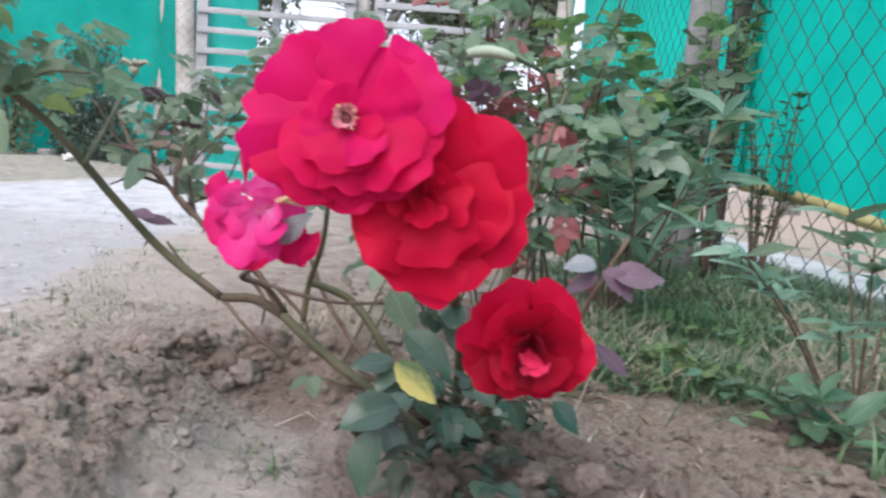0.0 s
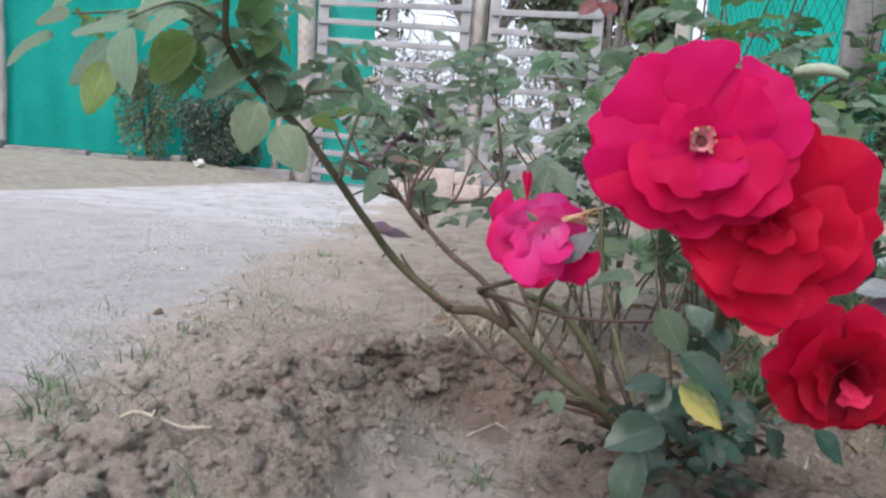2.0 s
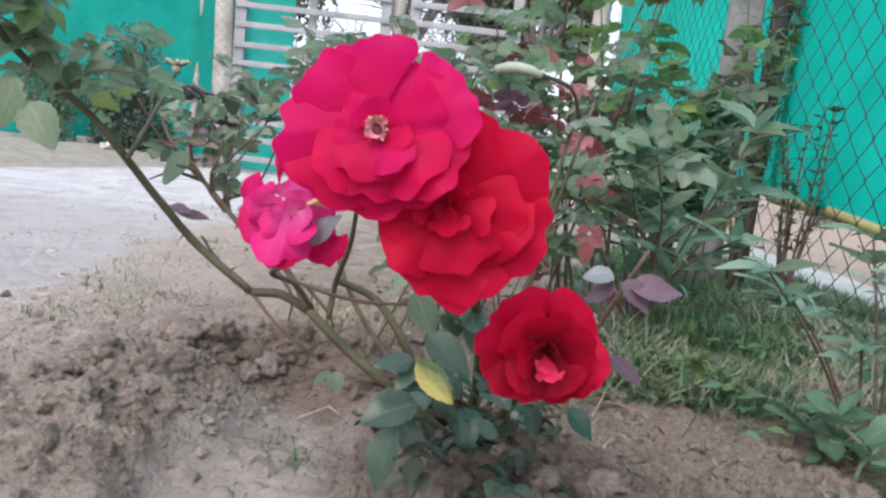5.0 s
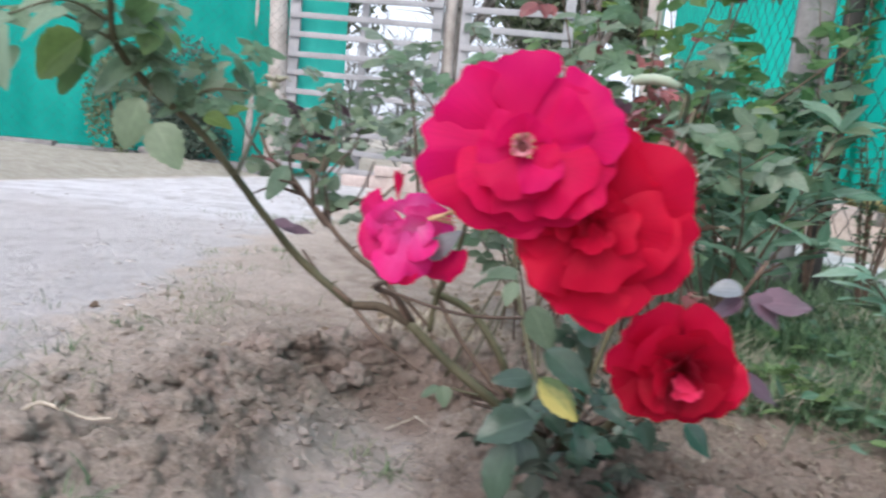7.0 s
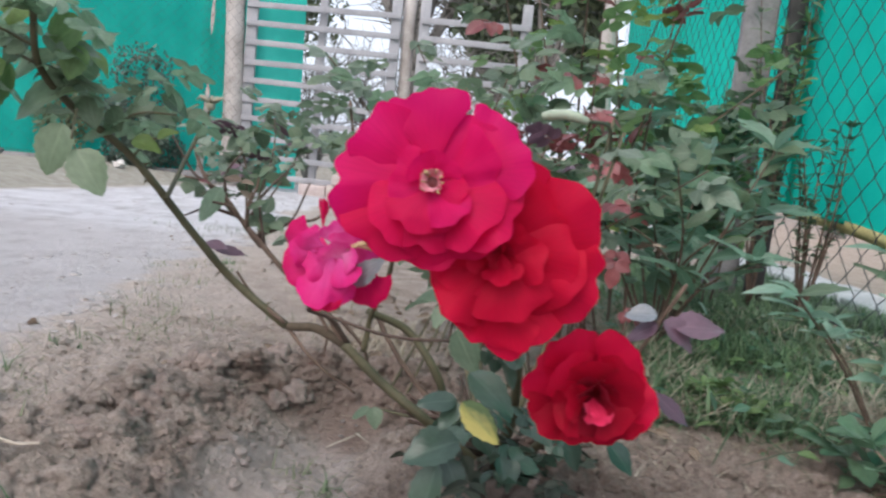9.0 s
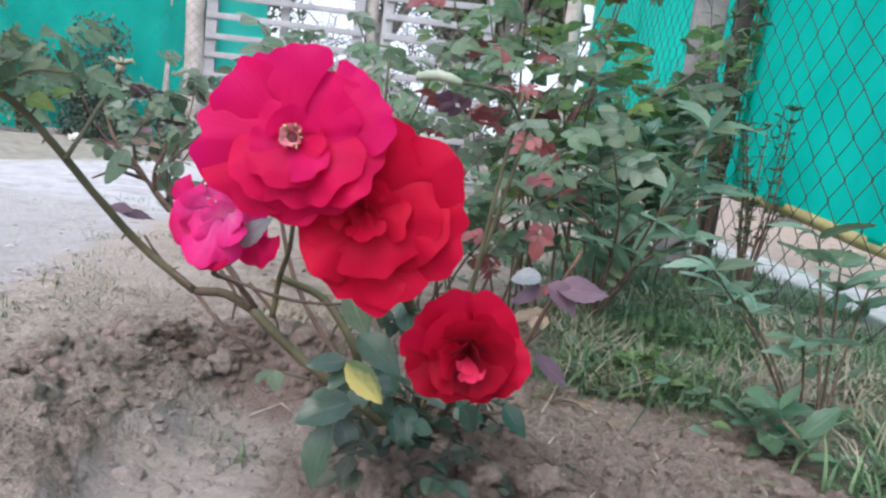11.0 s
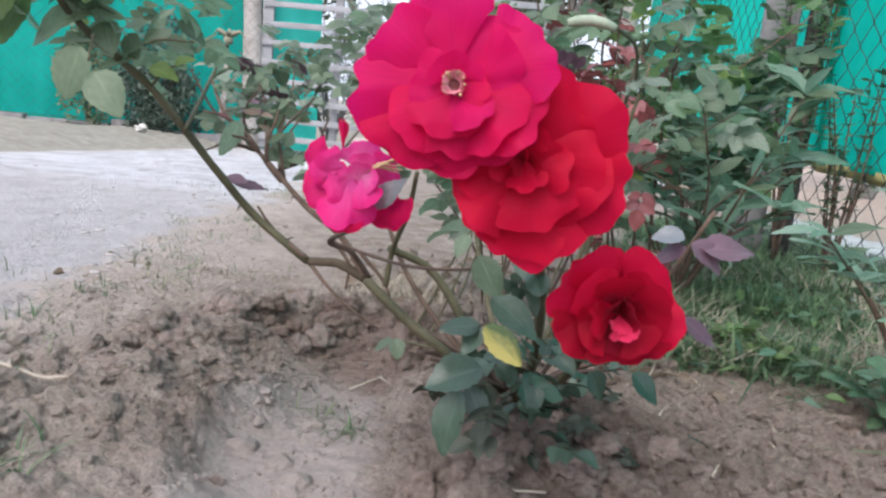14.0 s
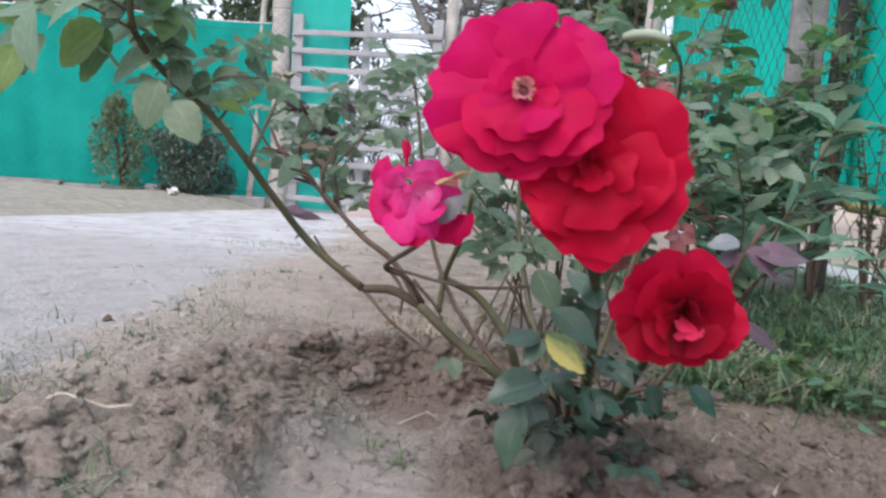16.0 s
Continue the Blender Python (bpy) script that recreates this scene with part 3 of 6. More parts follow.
for name, x, y, s, material, label in (
        ("clod", -0.386, 0.868, 0.026, M_GROUND, "fist-sized grey-brown clod on the dug ridge"),
        ("clod", -0.335, 1.0, 0.024, M_GROUND, "pale brown clod on the top of the dug ridge"),
        ("clod", -0.455, 0.585, 0.028, M_GROUND, "large pale clod at the edge of the dug bed"),
        ("clod", -0.5, 0.56, 0.024, M_GROUND, "large pale clod at the edge of the dug bed"),
        ("clod", -0.24, 1.07, 0.018, M_GROUND, "reddish brown clod on the dug ridge"),
        ("clod", 0.02, 0.655, 0.026, M_GROUND, "grey clod at the foot of the rose"),
        ("clod", 0.09, 0.64, 0.02, M_GROUND, "grey clod at the foot of the rose"),
        ("clod", 0.25, 1.1, 0.02, M_GROUND, "brown clod by the edge of the grass"),
        ("clod", 0.47, 0.78, 0.025, M_GROUND, "pale clod beside the broad-leaved seedling"),
        ("stone", -3.02, 5.8, 0.05, M_STONE, "small white stone lying on the earth bank"),
        ("stone", 0.27, 0.83, 0.005, M_STONE, "tiny white pebble on bare soil")):
    bm = bmesh.new()
    lump(bm, (x, y, gz(x, y) + s * 0.2), s * 0.85, 1.2, 0.7, 4)
    thing(name, bm, material, label, name, "loose clods" if name == "clod" else "")

# rounded clods heaped along the dug ridge, seven shapes in turn
heap_shapes = []
for k in range(7):
    bm = bmesh.new()
    lump(bm, (0, 0, 0), 1.0, 0.8, 0.72, 4)
    me = bpy.data.meshes.new("clod")
    bm.to_mesh(me)
    bm.free()
    me.materials.append(M_CLOD)
    me.shade_smooth()
    heap_shapes.append(me)
for k in range(54):
    t = rs.rand() ** 1.2 * 5.0
    i, t = int(t), t - int(t)
    x = RIDGE[i][0] * (1 - t) + RIDGE[i + 1][0] * t + rs.normal(0.03, 0.055)
    y = RIDGE[i][1] * (1 - t) + RIDGE[i + 1][1] * t + rs.normal(0, 0.035)
    s = rs.uniform(0.011, 0.025)
    if math.hypot(x + 0.48, y - 0.66) < 0.075:
        x, s = x + 0.14, s * 0.7
    ob = new("clod", heap_shapes[k % 7])
    ob.location = (x, y, gz(x, y) - s * 0.05)
    ob.rotation_euler = (0, 0, rs.uniform(0, 6.3))
    ob.scale = (s, s * rs.uniform(0.75, 1), s * rs.uniform(0.8, 1.1))
    tagged(ob, "rounded grey-brown clod heaped on the dug ridge", "clod", "loose clods")

# damp reddish clods round the foot of the rose
foot_shapes = []
for me in heap_shapes[:5]:
    foot_shapes.append(me.copy())
    foot_shapes[-1].materials.clear()
    foot_shapes[-1].materials.append(M_BROWNCLOD)
for k in range(34):
    x, y = rs.normal(0.06, 0.085), rs.uniform(0.62, 0.74)
    s = rs.uniform(0.008, 0.019)
    ob = new("clod", foot_shapes[k % 5])
    ob.location = (x, y, gz(x, y) + s * 0.05)
    ob.rotation_euler = (0, 0, rs.uniform(0, 6.3))
    ob.scale = (s, s * rs.uniform(0.75, 1), s * rs.uniform(0.8, 1.1))
    tagged(ob, "damp reddish-brown clod at the foot of the rose", "clod", "loose clods")

# kerb of broken concrete under the far fence
FENCE = lambda x: 6.6 + 0.19 * (x + 2.6)
bm = bmesh.new()
x = -9.0
while x < -2.75:
    w = rnd.uniform(0.5, 0.95)
    y = FENCE(x + w / 2) - 0.1
    z = gz(x + w / 2, y)
    box(bm, (x, y - 0.06, z - 0.1), (x + w - 0.015, y + 0.06, z + rnd.uniform(0.045, 0.075)), 0.012, Euler((0, 0, 0.19)).to_matrix().to_4x4())
    x += w
tagged(part("kerb", bm, M_CONCRETE), "low kerb of weathered concrete blocks under the fence", "kerb", kind="structure")


# ---- fences, gate ----
def chain_link(a, b, z0, z1, cell=0.085, wire=0.0016, wide=1.0):
    """Diamond wire mesh between two posts, as zigzag wires; from a to b on the plan."""
    a, b = Vector((*a, 0)), Vector((*b, 0))
    d = (b - a)
    n = int(d.length / (cell * wide / 2))
    side = Vector((-d.y, d.x, 0)).normalized()
    rows = int((z1 - z0) / (cell / 2))
    bm = bmesh.new()
    for k in range(n):
        pts = []
        sag = 0.006 * math.sin(k * 0.7)
        for r in range(rows + 1):
            f = (k + ((r % 2) if k % 2 == 0 else 1 - (r % 2))) / n
            p = a + d * f + side * (0.0025 if (r + k) % 2 else -0.0025)
            pts.append(Vector((p.x, p.y, z0 + r * cell / 2 + sag + 0.004 * math.sin(r * 1.3 + f * 9) + 0.005 * noise.noise(Vector((k * 0.9, r * 0.7, 0))))))
        tube(bm, pts, wire, wire, 4)
    return bm


def net_sheet(a, b, z0, z1, folds=0.012, hem=0.02, seed=0.0, cell=0.06, sag=0.03, slope=0.0):
    """Hanging cloth with folds and a sagging top and bottom edge."""
    a, b = Vector((*a, 0)), Vector((*b, 0))
    d = b - a
    side = Vector((-d.y, d.x, 0)).normalized()
    n, m = max(8, int(d.length / cell)), 18
    vs, fs = [], []
    for i in range(n + 1):
        for j in range(m + 1):
            f, g = i / n, j / m
            p = a + d * f
            s = f * d.length
            off = folds * (math.sin(s * 9 + seed + 2 * math.sin(g * 3 + seed)) + 0.6 * math.sin(s * 23 + 3 * g + seed) + 0.8 * noise.noise(Vector((s * 3, g * 4, seed))))
            low = z0 + slope * s + hem * noise.noise(Vector((s * 1.5, seed, 2)))
            top = z1 - sag * abs(math.sin(s * 1.45 + seed))
            p = p + side * off
            vs.append((p.x, p.y, low + (top - low) * g))
    w = m + 1
    for i in range(n):
        for j in range(m):
            q = i * w + j
            fs.append((q, q + w, q + w + 1, q + 1))
    return from_lists("shade_net", vs, fs)


def post(name, base, top, r, material, label, category, square=False, group=""):
    bm = bmesh.new()
    base, top = Vector(base), Vector(top)
    if square:
        pts = [base.lerp(top, k / 14) for k in range(15)]
        tube(bm, pts, r * 1.3, r * 1.2, 4, 0.05)
        bmesh.ops.bevel(bm, geom=bm.edges[:], offset=r * 0.12, segments=1, affect="EDGES")
    else:
        pts = spline([base, base.lerp(top, 0.35) + Vector((0.012, 0, 0)), base.lerp(top, 0.7) - Vector((0.014, 0, 0)), top], 8)
        tube(bm, pts, r, r * 0.9, 10, 0.12)
    return thing(name, bm, material, label, category, group)


# right-hand fence along the garden's edge
def wire_fence(ends, z0, z1, cell, wide, label, wire=0.0018):
    """Wire mesh in bays, with a line wire along top and bottom."""
    (ax, ay), (bx, by) = ends[0], ends[-1]
    ob = empty("chain_link_fence", ((ax + bx) / 2, (ay + by) / 2, gz((ax + bx) / 2, (ay + by) / 2)), label, "fence", "chain-link fences")
    for p, q in zip(ends, ends[1:]):
        part("mesh_panel", chain_link(p, q, z0, z1, cell, wire, wide), M_WIRE, ob)
    for z in (z0 + 0.02, z1 - 0.02):
        bm = bmesh.new()
        tube(bm, [Vector((x, y, z)) for x, y in ends], 0.0022, 0.0022, 6)
        part("line_wire", bm, M_WIRE, ob)


wire_fence([(0.965, 0.4), (0.963, 2.6), (0.96, 4.6), (0.955, 6.6)], 0.03, 1.95, 0.11, 1.1, "grey chain-link wire mesh fence at the garden edge")
net_r = empty("shade_net", (1.0, 2.6, gz(1.0, 2.6)), "sea-green shade netting hung along the chain-link fence", "netting")
for y0, y1, k in ((0.3, 2.6, 1.0), (2.59, 4.6, 3.0), (4.59, 6.6, 5.0)):
    put("panel", net_sheet((1.0, y0), (0.99, y1 + 0.06), 0.2 + 0.062 * (y0 - 0.3), 2.0, 0.008, 0.02, k, slope=0.062), M_NET, net_r)
vs, fs = [], []
for k in range(121):
    y = 0.3 + 6.3 * k / 120
    z = 0.2 + 0.062 * (y - 0.3) + 0.02 * noise.noise(Vector(((y - (0.3 if y < 2.6 else 2.59 if y < 4.6 else 4.59)) * 1.5, 1.0 if y < 2.6 else 3.0 if y < 4.6 else 5.0, 2)))
    for dz, dx in ((-0.012, -0.004), (0.022, -0.004), (0.022, 0.0), (-0.012, 0.0)):
        vs.append((0.988 - 0.003 * k / 120 + dx + 0.004 * math.sin(y * 9), y, z - 0.012 + dz))
for k in range(120):
    for j in range(4):
        fs.append((k * 4 + j, k * 4 + (j + 1) % 4, k * 4 + 4 + (j + 1) % 4, k * 4 + 4 + j))
put("hem", from_lists("hem", vs, fs), M_YELLOW, net_r, "faded yellow hem tape")
post("fence_post", (0.825, 2.68, gz(0.8, 2.72) - 0.05), (0.83, 2.68, 2.1), 0.06, M_CONCRETE, "weathered grey concrete fence post among shrubs", "fence post", True, "fence posts")
post("fence_post", (0.92, 2.6, gz(0.92, 2.6) - 0.05), (0.92, 2.6, 2.05), 0.032, M_DARKPOST, "dark rusted steel fence post with creeper", "fence post", True, "fence posts")
post("fence_post", (0.84, 6.62, gz(0.84, 6.62) - 0.05), (0.84, 6.62, 2.0), 0.08, M_POSTWOOD, "pale wooden corner post of the fence", "fence post", False, "fence posts")
# whitewashed kerb stones along the lane beyond the fence
bm = bmesh.new()
for k in range(16):
    y = -0.5 + 0.55 * k
    z = gz(1.45, y + 0.27)
    box(bm, (1.3, y, z - 0.2), (1.6, y + 0.535, z + 0.03 + rnd.uniform(-0.004, 0.004)), 0.012)
tagged(part("kerb", bm, M_LIME), "flat whitewashed kerb stones beyond the wire fence", "kerb", kind="structure")

# far fence to the left of the gate
wire_fence([(x, FENCE(x)) for x in (-8.6, -6.9, -5.1, -2.66)], 0.0, 1.5, 0.1, 1.0, "chain-link wire mesh in front of green netting", 0.0009)
far_net = empty("shade_net", (-5.1, FENCE(-5.1), gz(-5.1, FENCE(-5.1))), "sea-green shade netting stretched between the far fence posts", "netting")
for x0, x1, k in ((-9.0, -6.9, 4.0), (-6.89, -5.1, 6.0), (-5.09, -2.5, 8.0)):
    put("panel", net_sheet((x0, FENCE(x0) + 0.04), (x1, FENCE(x1) + 0.04), -0.03, 1.6, 0.02, 0.03, k, 0.06, 0.05), M_OLDNET, far_net)
    bm = bmesh.new()
    line = [Vector((x, FENCE(x) + 0.035, 1.6 - 0.05 * abs(math.sin((x - x0) * 1.45 + k)))) for x in np.linspace(x0, x1, 40)]
    tube(bm, line, 0.006, 0.006, 5)
    part("rope", bm, M_WHITE, far_net, "white rope along the top edge")
for x in (-8.6, -6.9, -5.1):
    y = FENCE(x) - 0.02
    post("fence_post", (x, y, gz(x, y) - 0.05), (x + 0.02, y, 1.75), 0.055, M_POSTWOOD, "grey wooden post of the far netted fence", "fence post", False, "fence posts")
GY = 6.68
wire_fence([(-2.7, 6.54), (-2.34, 6.55)], 0.0, 1.7, 0.09, 1.0, "loose chain-link wire drawn across the gate post", 0.0014)
post("gate_post", (-2.44, GY, gz(-2.44, GY) - 0.05), (-2.46, GY, 2.15), 0.092, M_POSTWOOD, "thick pale cracked wooden gate post", "gate post", False, "gate posts")
post("pole", (-2.70, GY - 0.06, gz(-2.7, GY) - 0.03), (-2.60, GY - 0.02, 2.1), 0.03, M_POSTWOOD, "thin grey wooden pole leaning beside the gate post", "pole")
post("gate_post", (-0.93, GY + 0.1, gz(-0.93, GY) - 0.05), (-0.9, GY + 0.1, 2.1), 0.06, M_POSTWOOD, "slim grey wooden gate post", "gate post", False, "gate posts")

gate = empty("gate", (-1.68, GY + 0.02, gz(-1.68, GY)), "grey slatted wooden gate with green net behind", "gate")
ground0 = gz(-1.68, GY)
for name, x, w in (("stile", -2.31, 0.05), ("stile", -1.02, 0.045), ("brace", -1.68, 0.035)):
    bm = bmesh.new()
    box(bm, (x - w, GY - 0.01 + (0.045 if name == "brace" else 0), ground0 + 0.04), (x + w, GY + 0.03 + (0.045 if name == "brace" else 0), 1.66), 0.005)
    part(name, bm, M_SLAT, gate)
for k in range(10):
    z = ground0 + 0.10 + 0.168 * k
    bm = bmesh.new()
    tilt = Euler((0, rnd.uniform(-0.012, 0.02), 0)).to_matrix().to_4x4()
    box(bm, (-2.35, GY - 0.035, z), (-0.98, GY - 0.013, z + 0.05), 0.004, tilt)
    part("slat", bm, M_SLAT, gate)
put("net", net_sheet((-2.42, GY + 0.065), (-1.84, GY + 0.065), ground0 + 0.03, 1.95, 0.014, 0.02, 2.0, 0.02), M_GATENET, gate, "sea-green netting hung behind the slats")
# second leaf of the gate
leaf_two = empty("gate", (-0.33, GY + 0.06, gz(-0.33, GY)), "grey slatted wooden gate leaf half hidden by bushes", "gate")
for x in (-0.77, 0.12):
    bm = bmesh.new()
    box(bm, (x - 0.045, GY + 0.0, ground0 + 0.04), (x + 0.045, GY + 0.04, 1.7), 0.005)
    part("stile", bm, M_SLAT, leaf_two)
for k in range(10):
    z = ground0 + 0.11 + 0.166 * k
    bm = bmesh.new()
    box(bm, (-0.79, GY - 0.025, z), (0.15, GY - 0.003, z + 0.055), 0.004, Euler((0, rnd.uniform(-0.015, 0.012), 0)).to_matrix().to_4x4())
    part("slat", bm, M_SLAT, leaf_two)
# loose pink blocks heaped at the foot of the gate
for x, y, z, turn, w, h in ((-1.1, -0.16, 0.0, 0.1, 0.21, 0.24), (-1.36, -0.14, 0.0, -0.12, 0.24, 0.11), (-1.33, -0.16, 0.11, 0.2, 0.23, 0.09), (-1.62, -0.12, 0.0, 0.06, 0.24, 0.1), (-0.86, -0.15, 0.0, -0.2, 0.23, 0.12), (-0.88, -0.13, 0.12, 0.12, 0.24, 0.1), (-0.6, -0.17, 0.0, 0.15, 0.24, 0.11)):
    bm = bmesh.new()
    box(bm, (-w / 2, -0.055, -0.02 if z == 0 else 0), (w / 2, 0.055, h), 0.01)
    base = Vector((x, GY + y, gz(x, GY + y) + z))
    bmesh.ops.transform(bm, matrix=Matrix.Translation(base) @ Matrix.Rotation(turn, 4, "Z"), verts=bm.verts)
    thing("brick", bm, M_PINKBRICK, "pale pinkish block lying at the foot of the gate", "brick", "bricks at the gate")
# open wire mesh from the gate to the corner
wire_fence([(-0.86, GY + 0.1), (0.84, 6.64)], 0.0, 1.7, 0.1, 1.0, "open chain-link wire mesh between gate and corner", 0.0012)


# ---- leaves and plants ----
def leaf_template(name, ratio, kind="ovate", fold=0.25, droop=0.15, teeth=0.03, seed=1):
    """A leaf one long and ratio wide, along +y, its face up."""
    rr = random.Random(seed)
    nv, nu = 13, 3
    vs, fs, uv = [], [], []
    for j in range(nv):
        v = j / (nv - 1)
        if kind == "ovate":
            w = math.sin(math.pi * v ** 0.78) ** 0.8
        elif kind == "lance":
            w = math.sin(math.pi * v ** 0.7) ** 1.15
        else:
            w = math.sin(math.pi * v ** 1.25) ** 0.75
        w = max(w, 0.02) * ratio / 2
        for k in range(-nu, nu + 1):
            u = k / nu
            edge = (teeth * ratio * (1 if j % 2 else -1)) if abs(k) == nu and 0 < j < nv - 1 else 0
            x = u * (w + edge)
            z = fold * abs(x) - droop * v * v + 0.03 * math.sin(v * 7 + seed) * u + rr.uniform(-0.008, 0.008)
            vs.append((x, v, z))
            uv.append((0.5 + u / 2, v))
    c = 2 * nu + 1
    for j in range(nv - 1):
        for k in range(2 * nu):
            q = j * c + k
            fs.append((q, q + 1, q + c + 1, q + c))
    return from_lists(name, vs, fs, uv)


def templates(name, ratio, kind, mats, **kw):
    """For each material, three leaf shapes."""
    out = {}
    for m in mats:
        out[m] = []
        for s in range(3):
            me = leaf_template(name, ratio * (0.9 + 0.1 * s), kind, seed=s + 1, droop=kw.get("droop", 0.15) * (0.5 + 0.6 * s), fold=kw.get("fold", 0.25) + 0.12 * (s - 1), teeth=kw.get("teeth", 0.03))
            me.materials.append(m)
            me.shade_smooth()
            out[m].append(me)
    return out


ROSE_T = templates("leaflet", 0.76, "ovate", (M_ROSE, M_ROSE_PALE, M_ROSE_YELLOW, M_PURPLE, M_MAROON, M_OLIVE, M_BROAD, M_BROADPALE, M_OLIVEDARK, M_GLOSSY, M_GREYLEAF, M_PALEBUSH, M_FOOT, M_DEADLEAF), teeth=0.022, fold=0.16)
LANCE_T = templates("leaf", 0.31, "lance", (M_LANCE, M_ROSE, M_BRIGHT), droop=0.25)
BROAD_T = templates("leaf", 0.46, "obovate", (M_LANCE, M_BRIGHT, M_GLOSSY, M_SEEDLING), droop=0.1)
LANCE_T.update(templates("leaf", 0.3, "lance", (M_GLOSSY, M_OLIVEDARK), droop=0.25))


def leaf_pose(base, tip, normal, width=1.0):
    """A leaf from base to tip, its face towards normal; width scales its width."""
    base, tip = Vector(base), Vector(tip)
    y = tip - base
    length = y.length
    y.normalize()
    z = Vector(normal)
    z = z - y * z.dot(y)
    z = z.normalized() if z.length > 1e-4 else y.orthogonal().normalized()
    x = y.cross(z)
    m = Matrix((x * length * width, y * length, z * length)).transposed().to_4x4()
    m.translation = base
    return m


def leaf(parent, me, m, name="leaf", label=""):
    ob = new(name, me)
    under(ob, parent)
    ob.matrix_basis = m
    if label:
        tagged(ob, label)
    return ob


def any_way(up=0.5, spread=1.0):
    v = Vector((rnd.gauss(0, spread), rnd.gauss(0, spread), up + rnd.gauss(0, 0.3)))
    return v.normalized()


class Foliage:
    """Leaves of one plant: the first ones objects of their own, the rest one mesh."""

    def __init__(self):
        self.items = []

    def add(self, me, m):
        self.items.append((me, m))

    def spray(self, at, way, size, mats, table=None, pairs=2):
        """A pinnate rose leaf of five leaflets."""
        table = table or ROSE_T
        way = Vector(way).normalized()
        n = (Vector((0, 0, 1)) + 0.7 * any_way(0, 1)).normalized()
        side = way.cross(n).normalized()
        n = side.cross(way)
        m = rnd.choice(mats)
        for k in range(pairs):
            p = at + way * size * (0.5 + 0.55 * k)
            for s in (-1, 1):
                d = (way * 0.45 + side * s + n * rnd.uniform(-0.35, 0.1)).normalized()
                self.add(rnd.choice(table[m]), leaf_pose(p, p + d * size * rnd.uniform(0.75, 1.05), n + 0.4 * any_way(0, 1)))
        p = at + way * size * (0.5 * pairs + 0.35)
        self.add(rnd.choice(table[m]), leaf_pose(p, p + (way + n * rnd.uniform(-0.5, 0)) * size * rnd.uniform(1.0, 1.25), n))

    def grow(self, parent, limit=300, name="leaf"):
        rnd.shuffle(self.items)
        for me, m in self.items[:limit]:
            leaf(parent, me, m, name)
        rest = self.items[limit:]
        groups = {}
        for me, m in rest:
            groups.setdefault(me.materials[0], []).append((me, m))
        for material, items in groups.items():
            vs, fs, uv = [], [], []
            for me, m in items:
                co = np.empty(len(me.vertices) * 3)
                me.vertices.foreach_get("co", co)
                q = np.array(m)
                base = len(vs)
                vs.extend(co.reshape(-1, 3) @ q[:3, :3].T + q[:3, 3])
                fs.extend([[base + i for i in p.vertices] for p in me.polygons])
                u = np.empty(len(me.loops) * 2)
                me.uv_layers[0].data.foreach_get("uv", u)
                idx = np.empty(len(me.loops), dtype=np.int32)
                me.loops.foreach_get("vertex_index", idx)
                arr = np.zeros((len(me.vertices), 2))
                arr[idx] = u.reshape(-1, 2)
                uv.extend(arr)
            ob = put("foliage", from_lists("foliage", vs, fs, uv), material, parent)
            tagged(ob, kind="stuff")


def cane(parent, pts, r0, r1, material=M_CANE, name="cane", thorns=0, label=""):
    bm = bmesh.new()
    line = spline(pts, 7)
    tube(bm, line, r0, r1, 8, 0.1)
    for _ in range(thorns):
        k = rnd.randrange(2, len(line) - 2)
        d = (line[k + 1] - line[k - 1]).normalized()
        out = d.cross(any_way(0, 1)).normalized()
        r = r0 + (r1 - r0) * k / len(line)
        tube(bm, [line[k] + out * r * 0.7, line[k] + out * (r + 0.003) - d * 0.001, line[k] + out * (r + 0.006) - d * 0.003], 0.0015, 0.0002, 5)
    part(name, bm, material, parent, label)
    return line


